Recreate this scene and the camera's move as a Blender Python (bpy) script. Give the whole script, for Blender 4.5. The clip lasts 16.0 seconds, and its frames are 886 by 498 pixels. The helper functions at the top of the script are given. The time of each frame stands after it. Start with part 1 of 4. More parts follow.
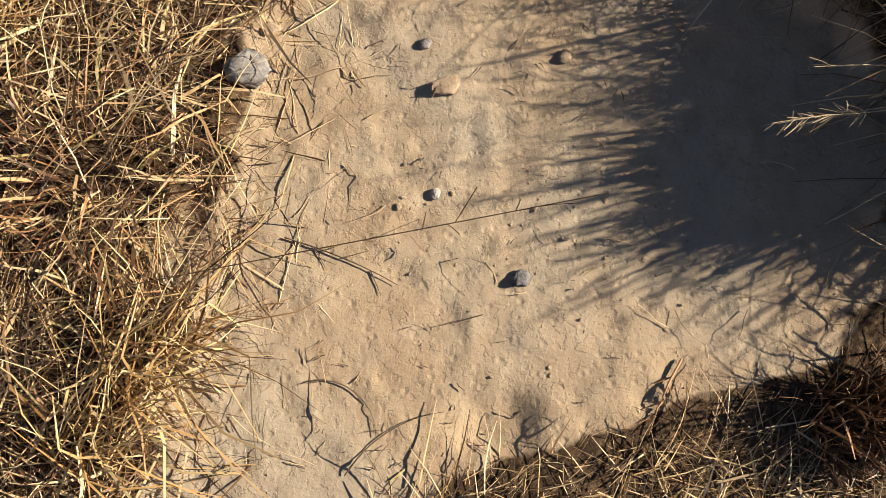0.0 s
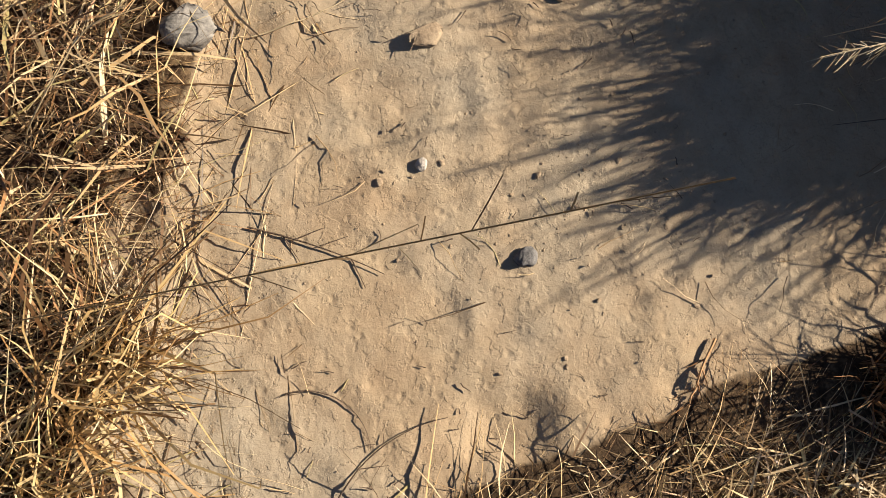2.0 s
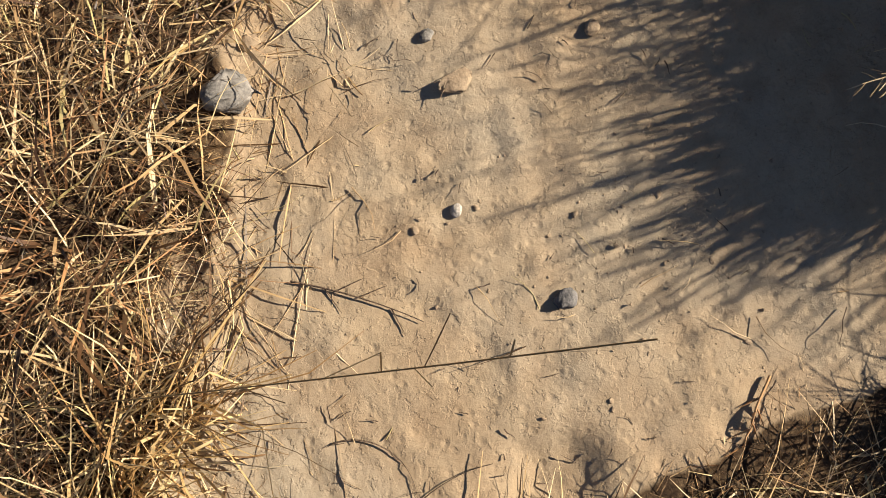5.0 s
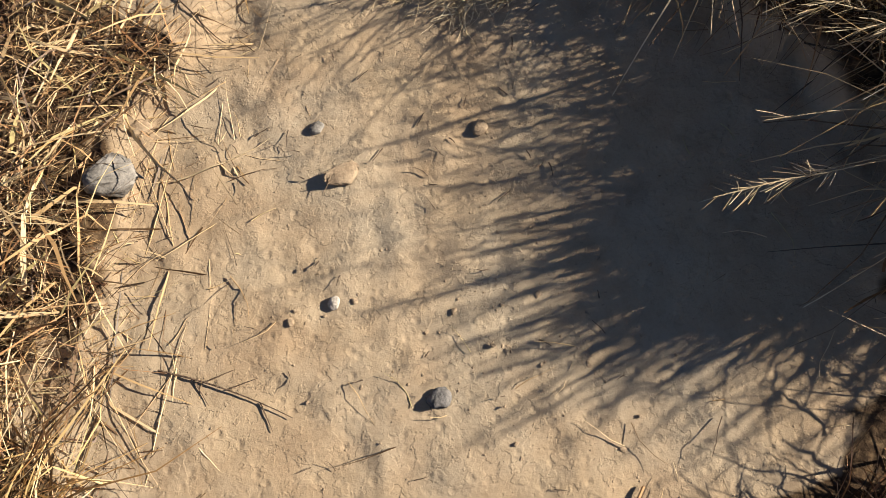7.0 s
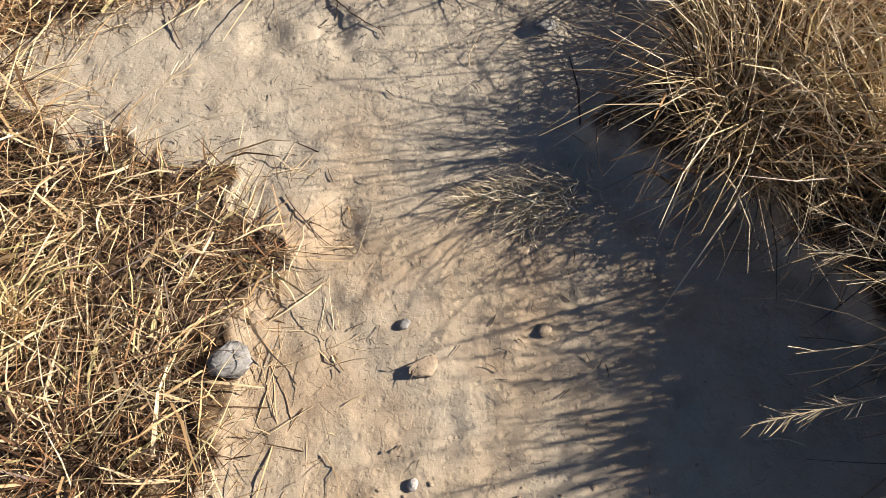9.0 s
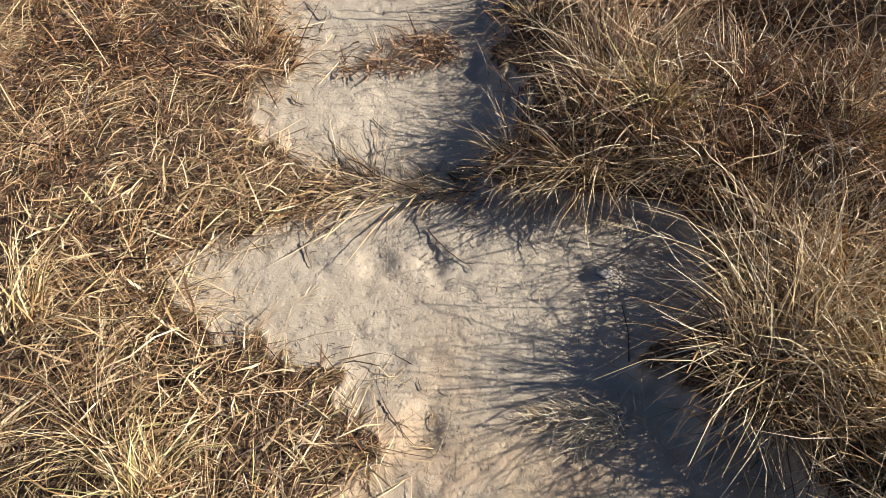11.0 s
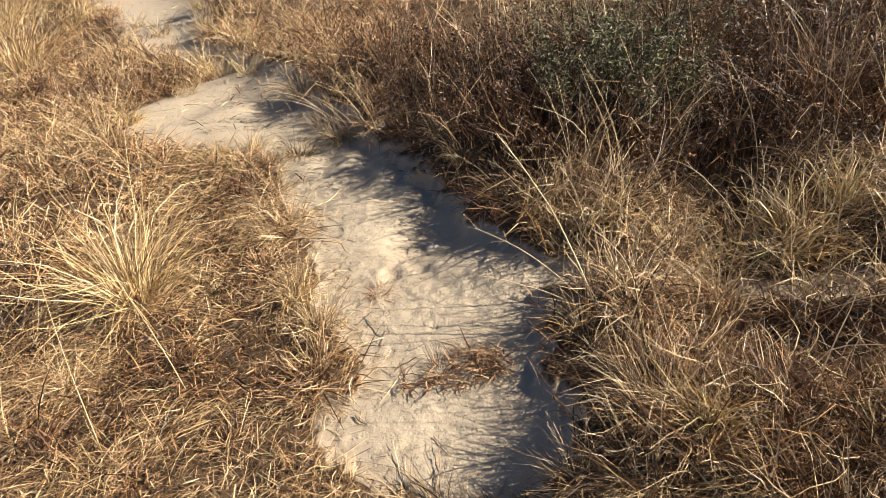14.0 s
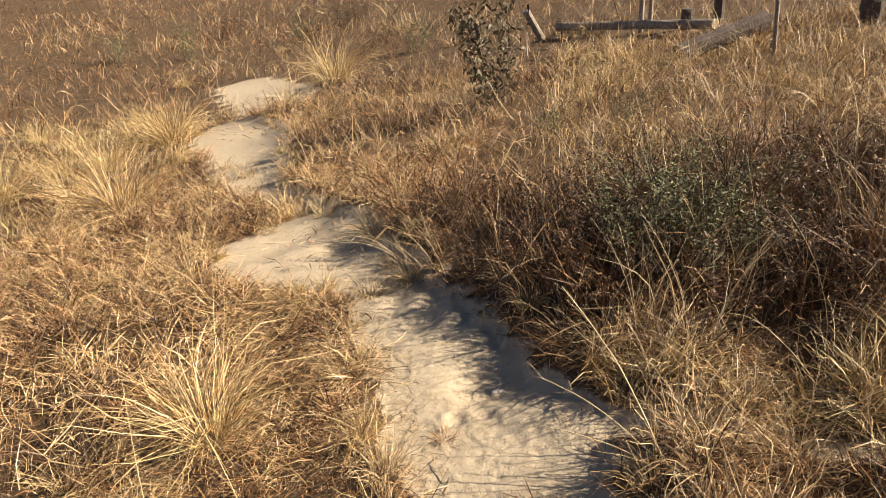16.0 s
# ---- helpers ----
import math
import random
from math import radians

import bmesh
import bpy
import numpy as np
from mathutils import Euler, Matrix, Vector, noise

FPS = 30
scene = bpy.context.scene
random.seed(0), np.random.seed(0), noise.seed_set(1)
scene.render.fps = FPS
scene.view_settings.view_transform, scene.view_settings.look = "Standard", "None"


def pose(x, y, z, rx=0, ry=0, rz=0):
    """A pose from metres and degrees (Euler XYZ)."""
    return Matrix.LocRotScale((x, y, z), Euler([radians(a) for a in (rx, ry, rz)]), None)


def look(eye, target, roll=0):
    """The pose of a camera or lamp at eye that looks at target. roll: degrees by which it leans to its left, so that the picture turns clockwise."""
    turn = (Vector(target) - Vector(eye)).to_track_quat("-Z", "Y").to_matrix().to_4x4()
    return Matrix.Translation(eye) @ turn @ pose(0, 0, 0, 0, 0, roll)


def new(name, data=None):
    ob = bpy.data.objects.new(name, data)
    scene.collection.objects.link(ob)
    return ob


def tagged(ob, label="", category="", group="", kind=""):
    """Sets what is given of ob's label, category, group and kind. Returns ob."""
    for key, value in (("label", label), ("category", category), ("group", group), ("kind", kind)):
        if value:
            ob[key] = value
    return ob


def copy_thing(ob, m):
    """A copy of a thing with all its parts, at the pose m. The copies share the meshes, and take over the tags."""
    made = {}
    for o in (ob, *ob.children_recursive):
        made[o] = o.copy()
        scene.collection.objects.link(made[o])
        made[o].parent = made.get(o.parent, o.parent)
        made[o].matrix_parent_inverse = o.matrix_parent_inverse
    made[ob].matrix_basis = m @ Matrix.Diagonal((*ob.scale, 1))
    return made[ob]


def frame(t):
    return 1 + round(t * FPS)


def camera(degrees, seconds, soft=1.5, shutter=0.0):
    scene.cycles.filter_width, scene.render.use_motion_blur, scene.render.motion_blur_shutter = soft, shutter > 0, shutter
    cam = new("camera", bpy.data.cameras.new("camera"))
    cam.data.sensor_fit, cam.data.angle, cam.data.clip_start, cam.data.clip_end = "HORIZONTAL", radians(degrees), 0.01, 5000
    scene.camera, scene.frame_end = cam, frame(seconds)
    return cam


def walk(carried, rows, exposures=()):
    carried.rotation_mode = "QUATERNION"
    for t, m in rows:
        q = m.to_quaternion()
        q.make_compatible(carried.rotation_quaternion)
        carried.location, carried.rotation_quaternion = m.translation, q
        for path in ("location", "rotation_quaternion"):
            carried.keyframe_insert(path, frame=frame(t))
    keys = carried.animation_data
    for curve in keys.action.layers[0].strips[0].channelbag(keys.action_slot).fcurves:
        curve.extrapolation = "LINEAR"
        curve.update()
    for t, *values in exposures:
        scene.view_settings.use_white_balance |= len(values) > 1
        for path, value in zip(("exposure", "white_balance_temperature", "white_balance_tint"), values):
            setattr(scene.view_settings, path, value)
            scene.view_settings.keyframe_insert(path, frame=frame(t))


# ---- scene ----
cam = camera(64.8, 16.0, soft=0.58)
PATH = [
    (0, (-0.055, 0.163, 0.851), (0.077, 0.514, -1.113), 16.9),
    (0.5, (-0.083, 0.17, 0.811), (0.027, 0.519, -1.155), 13.6),
    (1, (-0.083, 0.18, 0.791), (0.008, 0.533, -1.175), 9.5),
    (1.5, (-0.073, 0.195, 0.752), (0.105, 0.498, -1.217), 24.5),
    (2, (-0.054, 0.206, 0.733), (0.114, 0.439, -1.247), 28.3),
    (2.5, (-0.057, 0.21, 0.728), (0.054, 0.448, -1.255), 16.5),
    (3, (-0.057, 0.216, 0.721), (0.012, 0.435, -1.266), 8.8),
    (3.2, (-0.062, 0.214, 0.719), (-0.014, 0.437, -1.268), 3.3),
    (5.3, (0.022, 0.243, 0.74), (-0.024, 0.552, -1.236), -18.3),
    (5.5, (0.04, 0.23, 0.734), (-0.006, 0.561, -1.238), -17.8),
    (6, (0.038, 0.216, 0.735), (-0.008, 0.581, -1.23), -15.8),
    (6.5, (0.081, 0.214, 0.726), (0.075, 0.6, -1.237), -8.5),
    (7, (0.106, 0.248, 0.735), (0.143, 0.725, -1.207), -3.5),
    (7.5, (0.11, 0.29, 0.77), (0.114, 0.858, -1.147), -7.1),
    (8, (0.123, 0.314, 0.813), (0.096, 0.983, -1.072), -9.9),
    (8.2, (0.117, 0.319, 0.823), (0.097, 1.02, -1.051), -8.7),
    (10.5, (0.081, 0.313, 1.077), (-0.121, 1.318, -0.64), -12.8),
    (11, (0.084, 0.291, 1.135), (-0.13, 1.465, -0.47), -10.1),
    (11.5, (0.087, 0.284, 1.169), (-0.183, 1.546, -0.358), -12.1),
    (12, (0.074, 0.299, 1.216), (-0.158, 1.645, -0.244), -10.0),
    (12.5, (0.036, 0.307, 1.243), (-0.174, 1.734, -0.142), -10.0),
    (13, (0.034, 0.343, 1.287), (-0.155, 1.834, -0.033), -10.4),
    (13.5, (0.034, 0.352, 1.33), (-0.194, 1.921, 0.11), -11.0),
    (14, (0.043, 0.359, 1.349), (-0.209, 1.997, 0.229), -11.4),
    (14.5, (0.037, 0.357, 1.363), (-0.239, 2.057, 0.347), -12.1),
    (15, (0.038, 0.345, 1.393), (-0.257, 2.087, 0.457), -12.1),
    (15.5, (0.045, 0.323, 1.416), (-0.31, 2.1, 0.569), -12.4),
    (16, (0.044, 0.318, 1.441), (-0.337, 2.122, 0.668), -11.7),
]
# The trail's own plane leans: the ground climbs to the east (+x) of the trail by this angle.
LEAN = 8.0
tilt = pose(0, 0, 0, 0, -LEAN, 0)
walk(cam, [(t, tilt @ look(eye, target, roll)) for t, eye, target, roll in PATH],
     exposures=[(0.0, 1.19, 6300, 10), (3.0, 1.09, 6350, 10), (6.0, 1.10, 6350, 10), (8.0, 1.29, 5950, 10), (10.5, 1.37, 5450, 10), (12.0, 1.38, 5700, 10), (14.0, 1.55, 6100, 10), (16.0, 1.54, 6700, 10)])

# ---- light: a low warm sun from the east and a clear sky ----
SUN = tilt.to_3x3() @ Vector((0.90, 0.09, 0.43)).normalized()
SUN_UP = math.asin(SUN.z)
SUN_TURN = math.atan2(SUN.x, SUN.y)
world = bpy.data.worlds.new("sky")
scene.world = world
world.use_nodes = True
wn, wl = world.node_tree.nodes, world.node_tree.links
sky = wn.new("ShaderNodeTexSky")
sky.sky_type, sky.sun_disc = "NISHITA", False
sky.air_density, sky.dust_density = 0.45, 0.3
sky.sun_elevation, sky.sun_rotation = SUN_UP, SUN_TURN
wn["Background"].inputs["Strength"].default_value = 0.043
wl.new(sky.outputs[0], wn["Background"].inputs["Color"])
lamp = bpy.data.lights.new("sun", "SUN")
lamp.energy, lamp.angle, lamp.color = 5.0, radians(0.6), (1.0, 0.86, 0.68)
new("sun", lamp).matrix_world = look(SUN * 50, (0, 0, 0))

# ---- materials ----
def nodes_of(name):
    mat = bpy.data.materials.new(name)
    mat.use_nodes = True
    nt = mat.node_tree
    return mat, nt, nt.nodes["Principled BSDF"]


def node(nt, kind, links=(), **values):
    n = nt.nodes.new(kind)
    for key, value in values.items():
        n.inputs[key.replace("_", " ")].default_value = value
    for socket, source in links:
        nt.links.new(source, n.inputs[socket])
    return n


def ramp(nt, source, stops, ease="LINEAR"):
    n = nt.nodes.new("ShaderNodeValToRGB")
    n.color_ramp.interpolation = ease
    while len(n.color_ramp.elements) < len(stops):
        n.color_ramp.elements.new(0.5)
    for e, (at, c) in zip(n.color_ramp.elements, stops):
        e.position, e.color = at, (*c, 1)
    nt.links.new(source, n.inputs[0])
    return n.outputs["Color"]


def mix(nt, fac, a, b, blend="MIX"):
    n = nt.nodes.new("ShaderNodeMix")
    n.data_type, n.blend_type = "RGBA", blend
    for i, v in ((0, fac), (6, a), (7, b)):
        if isinstance(v, (int, float)):
            n.inputs[i].default_value = v
        elif isinstance(v, tuple):
            n.inputs[i].default_value = (*v, 1)
        else:
            nt.links.new(v, n.inputs[i])
    return n.outputs[2]


def noise_of(nt, scale, detail=5.0, rough=0.6, vec=None):
    n = node(nt, "ShaderNodeTexNoise", Scale=scale, Detail=detail, Roughness=rough)
    if vec is None:
        vec = nt.nodes.new("ShaderNodeTexCoord").outputs["Object"]
    nt.links.new(vec, n.inputs["Vector"])
    return n.outputs["Fac"]


def bump(nt, heights, out):
    """Chains (height socket, strength, distance) into one normal."""
    last = None
    for h, s, d in heights:
        b = node(nt, "ShaderNodeBump", Strength=s, Distance=d)
        nt.links.new(h, b.inputs["Height"])
        if last:
            nt.links.new(last, b.inputs["Normal"])
        last = b.outputs["Normal"]
    nt.links.new(last, out.inputs["Normal"])


def grass_mat(name, stops, rough=0.5, through_it=0.06):
    """Dry blades: each blade takes its own colour out of the ramp, with streaks along it."""
    mat, nt, bsdf = nodes_of(name)
    geo = nt.nodes.new("ShaderNodeNewGeometry")
    info = nt.nodes.new("ShaderNodeObjectInfo")
    add = node(nt, "ShaderNodeMath")
    add.operation = "ADD"
    nt.links.new(geo.outputs["Random Per Island"], add.inputs[0])
    shift = node(nt, "ShaderNodeMath")
    shift.operation, shift.inputs[1].default_value = "MULTIPLY_ADD", 0.3
    shift.inputs[2].default_value = -0.15
    nt.links.new(info.outputs["Random"], shift.inputs[0])
    nt.links.new(shift.outputs[0], add.inputs[1])
    col = ramp(nt, add.outputs[0], stops)
    mott = ramp(nt, noise_of(nt, 60.0, 3.0), [(0.3, (0.72, 0.7, 0.66)), (0.7, (1.0, 1.0, 1.0))])
    col = mix(nt, 0.6, col, mott, "MULTIPLY")
    nt.links.new(col, bsdf.inputs["Base Color"])
    bsdf.inputs["Roughness"].default_value = rough
    bsdf.inputs["Specular IOR Level"].default_value = 0.4
    tr = nt.nodes.new("ShaderNodeBsdfTranslucent")
    nt.links.new(col, tr.inputs["Color"])
    ms = nt.nodes.new("ShaderNodeMixShader")
    ms.inputs[0].default_value = through_it
    nt.links.new(bsdf.outputs[0], ms.inputs[1])
    nt.links.new(tr.outputs[0], ms.inputs[2])
    nt.links.new(ms.outputs[0], nt.nodes["Material Output"].inputs["Surface"])
    return mat


STRAW = grass_mat("straw", [(0.0, (0.035, 0.021, 0.012)), (0.22, (0.15, 0.085, 0.038)), (0.42, (0.50, 0.335, 0.155)), (0.85, (0.77, 0.60, 0.365)), (1.0, (0.42, 0.35, 0.155))])
RUSSET = grass_mat("russet_grass", [(0.0, (0.022, 0.014, 0.009)), (0.35, (0.13, 0.062, 0.028)), (0.65, (0.44, 0.24, 0.105)), (1.0, (0.66, 0.47, 0.27))])
GOLD = grass_mat("golden_grass", [(0.0, (0.09, 0.045, 0.018)), (0.28, (0.36, 0.215, 0.08)), (0.6, (0.68, 0.50, 0.235)), (0.9, (0.76, 0.62, 0.36)), (1.0, (0.36, 0.33, 0.12))])
PALE = grass_mat("pale_stems", [(0.0, (0.40, 0.295, 0.155)), (0.5, (0.58, 0.455, 0.27)), (1.0, (0.68, 0.58, 0.40))])
OLIVE = grass_mat("olive_grass", [(0.0, (0.025, 0.017, 0.009)), (0.4, (0.15, 0.09, 0.038)), (0.65, (0.47, 0.32, 0.14)), (1.0, (0.72, 0.55, 0.31))])
LEAF = grass_mat("shrub_leaves", [(0.0, (0.03, 0.034, 0.014)), (0.45, (0.085, 0.10, 0.045)), (0.8, (0.18, 0.195, 0.09)), (1.0, (0.36, 0.34, 0.19))], 0.65, 0.12)
# heath brown, darkened further to stand in for shade between blades and leaves
HEATH_AND_SHADE = grass_mat("heath_leaves_and_shade", [(0.0, (0.012, 0.008, 0.005)), (0.45, (0.058, 0.027, 0.011)), (0.85, (0.17, 0.08, 0.029)), (1.0, (0.31, 0.175, 0.07))], 0.6, 0.08)
DEAD = grass_mat("withered_leaves", [(0.0, (0.043, 0.032, 0.022)), (0.5, (0.137, 0.101, 0.058)), (0.8, (0.094, 0.101, 0.043)), (1.0, (0.386, 0.336, 0.235))], 0.6, 0.2)


def ground_mat():
    mat, nt, bsdf = nodes_of("trail_sand")
    att = nt.nodes.new("ShaderNodeAttribute")
    att.attribute_name = "bare"
    silt = nt.nodes.new("ShaderNodeAttribute")
    silt.attribute_name = "silt"
    warm = mix(nt, ramp(nt, noise_of(nt, 9.0, 6.0), [(0.35, (0, 0, 0)), (0.65, (1, 1, 1))]), (0.355, 0.26, 0.165), (0.41, 0.322, 0.214))
    pick = node(nt, "ShaderNodeMath")
    pick.operation = "ADD"
    nt.links.new(ramp(nt, noise_of(nt, 3.1, 5.0), [(0.44, (0, 0, 0)), (0.64, (1, 1, 1))]), pick.inputs[0])
    nt.links.new(silt.outputs["Fac"], pick.inputs[1])
    pick.use_clamp = True
    sand = mix(nt, pick.outputs[0], warm, (0.385, 0.325, 0.24))
    speck = ramp(nt, noise_of(nt, 300.0, 3.0, 0.7), [(0.30, (0.66, 0.63, 0.6)), (0.46, (1, 1, 1)), (0.76, (1.1, 1.08, 1.05))])
    sand = mix(nt, 0.35, sand, speck, "MULTIPLY")
    sand = mix(nt, 0.5, sand, ramp(nt, noise_of(nt, 40.0, 8.0, 0.7), [(0.3, (0.74, 0.71, 0.67)), (0.52, (1, 1, 1))]), "MULTIPLY")
    litter = ramp(nt, noise_of(nt, 110.0, 6.0, 0.7), [(0.3, (0.025, 0.017, 0.012)), (0.5, (0.085, 0.056, 0.033)), (0.7, (0.22, 0.155, 0.09))])
    litter = mix(nt, 0.8, litter, ramp(nt, noise_of(nt, 5.0, 7.0, 0.7), [(0.36, (0.38, 0.34, 0.3)), (0.5, (0.9, 0.88, 0.85)), (0.66, (1.35, 1.3, 1.2))]), "MULTIPLY")
    edge = node(nt, "ShaderNodeMath")
    edge.operation, edge.inputs[1].default_value = "MULTIPLY_ADD", 0.55
    nt.links.new(noise_of(nt, 22.0, 5.0), edge.inputs[0])
    nt.links.new(att.outputs["Fac"], edge.inputs[2])
    fac = ramp(nt, edge.outputs[0], [(0.40, (0, 0, 0)), (0.72, (1, 1, 1))])
    nt.links.new(mix(nt, fac, litter, sand), bsdf.inputs["Base Color"])
    bsdf.inputs["Roughness"].default_value = 0.95
    bsdf.inputs["Specular IOR Level"].default_value = 0.15
    ridge = node(nt, "ShaderNodeTexNoise", Scale=26.0, Detail=5.0, Roughness=0.6)
    ridge.noise_type = "RIDGED_MULTIFRACTAL"
    tc = nt.nodes.new("ShaderNodeTexCoord")
    nt.links.new(tc.outputs["Object"], ridge.inputs["Vector"])
    pits = node(nt, "ShaderNodeTexVoronoi", Scale=55.0)
    nt.links.new(tc.outputs["Object"], pits.inputs["Vector"])
    flake = ramp(nt, noise_of(nt, 34.0, 7.0, 0.62), [(0.40, (0, 0, 0)), (0.43, (0.5, 0.5, 0.5)), (0.56, (0.55, 0.55, 0.55)), (0.59, (1, 1, 1))])
    pit = ramp(nt, pits.outputs["Distance"], [(0.05, (0, 0, 0)), (0.30, (1, 1, 1))])
    bump(nt, [(noise_of(nt, 24.0, 9.0, 0.7), 0.36, 0.009), (ridge.outputs["Fac"], 0.28, 0.005), (pit, 0.32, 0.003), (noise_of(nt, 75.0, 4.0, 0.6), 0.3, 0.003), (flake, 0.55, 0.0025), (noise_of(nt, 420.0, 3.0, 0.6), 0.12, 0.0005)], bsdf)
    return mat


def stone_mat(name, dark, light, scale=60.0):
    mat, nt, bsdf = nodes_of(name)
    col = ramp(nt, noise_of(nt, scale, 6.0, 0.65), [(0.3, dark), (0.62, light)])
    col = mix(nt, 0.55, col, ramp(nt, noise_of(nt, scale * 6, 3.0, 0.7), [(0.35, (0.55, 0.55, 0.56)), (0.6, (1, 1, 1))]), "MULTIPLY")
    nt.links.new(col, bsdf.inputs["Base Color"])
    bsdf.inputs["Roughness"].default_value = 0.9
    bsdf.inputs["Specular IOR Level"].default_value = 0.15
    bump(nt, [(noise_of(nt, scale, 6.0, 0.7), 0.8, 0.003), (noise_of(nt, scale * 5, 4.0, 0.7), 0.5, 0.0006)], bsdf)
    return mat


def wood_mat(name, dark, light):
    mat, nt, bsdf = nodes_of(name)
    tc = nt.nodes.new("ShaderNodeTexCoord")
    mp = node(nt, "ShaderNodeMapping", [("Vector", tc.outputs["Object"])], Scale=(6.0, 1.0, 6.0))
    n = noise_of(nt, 9.0, 7.0, 0.65, mp.outputs[0])
    nt.links.new(ramp(nt, n, [(0.3, dark), (0.68, light)]), bsdf.inputs["Base Color"])
    bsdf.inputs["Roughness"].default_value = 0.9
    bump(nt, [(n, 0.9, 0.02)], bsdf)
    return mat


SAND = ground_mat()
GREY_STONE = stone_mat("grey_stone", (0.095, 0.09, 0.082), (0.31, 0.29, 0.26))
DARK_STONE = stone_mat("dark_stone", (0.05, 0.05, 0.055), (0.22, 0.21, 0.20), 110.0)
EARTH_STONE = stone_mat("dusty_stone", (0.24, 0.175, 0.115), (0.42, 0.325, 0.22))
WHITE_STONE = stone_mat("pale_pebble", (0.30, 0.27, 0.23), (0.55, 0.50, 0.44), 90.0)
TWIG = wood_mat("twig_bark", (0.06, 0.04, 0.028), (0.19, 0.13, 0.085))
OLD_WOOD = wood_mat("weathered_wood", (0.09, 0.07, 0.055), (0.38, 0.32, 0.25))
DARK_WOOD = wood_mat("dark_post_wood", (0.035, 0.027, 0.022), (0.12, 0.09, 0.07))

# ---- the lie of the land ----
rng = np.random.default_rng(7)
_table = np.random.default_rng(3).random((256, 256))


def vnoise(x, y, scale, seed=0):
    """Smooth value noise in 0..1 over arrays."""
    x, y = np.asarray(x) * scale + 17.3 * seed, np.asarray(y) * scale - 9.1 * seed
    xi, yi = np.floor(x).astype(int), np.floor(y).astype(int)
    u, v = x - xi, y - yi
    u, v = u * u * (3 - 2 * u), v * v * (3 - 2 * v)
    def pick(a, b):
        return _table[a & 255, b & 255]
    return (pick(xi, yi) * (1 - u) + pick(xi + 1, yi) * u) * (1 - v) + (pick(xi, yi + 1) * (1 - u) + pick(xi + 1, yi + 1) * u) * v


def sstep(a, b, x):
    t = np.clip((np.asarray(x) - a) / (b - a), 0, 1)
    return t * t * (3 - 2 * t)


# the trail's plan: y, west edge, east edge
TRAIL = np.array([
    (-1.5, -0.45, -0.10), (0.0, -0.34, -0.04), (0.08, -0.34, 0.12), (0.15, -0.33, 0.45), (0.25, -0.32, 0.61),
    (0.40, -0.295, 0.63), (0.52, -0.22, 0.60), (0.60, -0.20, 0.55), (0.69, -0.17, 0.48), (0.76, -0.21, 0.38),
    (0.85, -0.28, 0.31), (0.90, -0.42, 0.34), (1.04, -0.63, 0.44), (1.12, -0.58, 0.45), (1.20, -0.44, 0.36),
    (1.26, -0.34, 0.06), (1.34, -0.36, 0.02), (1.50, -0.53, 0.12), (1.60, -0.56, 0.12), (1.70, -0.50, 0.02),
    (1.80, -0.50, 0.07), (2.00, -0.60, 0.12), (2.20, -0.68, 0.0), (2.40, -0.75, -0.07), (2.60, -0.84, -0.20),
    (2.95, -0.95, -0.43), (3.20, -1.10, -0.55), (3.35, -1.45, -0.66), (3.55, -1.80, -0.78), (3.75, -2.05, -0.95), (3.92, -2.15, -1.05), (4.10, -2.15, -1.06), (4.25, -1.90, -1.15), (4.42, -1.82, -1.42),
    (4.65, -1.96, -1.60), (5.30, -2.58, -2.08), (6.0, -3.0, -2.37), (6.7, -3.4, -2.62), (7.30, -3.9, -2.76), (8.0, -4.30, -3.1), (8.55, -4.30, -3.5), (8.95, -4.1, -3.95), (9.25, -4.0, -3.2), (10.7, -5.0, -3.55), (11.7, -5.5, -4.3), (12.6, -5.9, -5.2), (13.0, -5.9, -5.8)])


def bare_at(x, y):
    """1 in the middle of the trodden trail, 0 away from it, with a ragged edge."""
    x, y = np.asarray(x, float), np.asarray(y, float)
    w, e = np.interp(y, TRAIL[:, 0], TRAIL[:, 1]), np.interp(y, TRAIL[:, 0], TRAIL[:, 2])
    soft = np.clip(0.05 + 0.02 * y, 0.05, 0.3)
    rag = (vnoise(x, y, 13, 1) - 0.5) * 0.13 + (vnoise(x, y, 45, 2) - 0.5) * 0.06
    d = np.minimum(x - w, e - x) + rag
    d = np.where(y > 12.6, -1, d)
    spur = 0.045 - np.abs(y - (2.11 - 0.24 * x)) + rag * 0.5
    d = np.maximum(d, np.where((x > -0.05) & (x < 1.6), spur, -1))
    return sstep(-soft * 0.6, soft * 0.6, d)


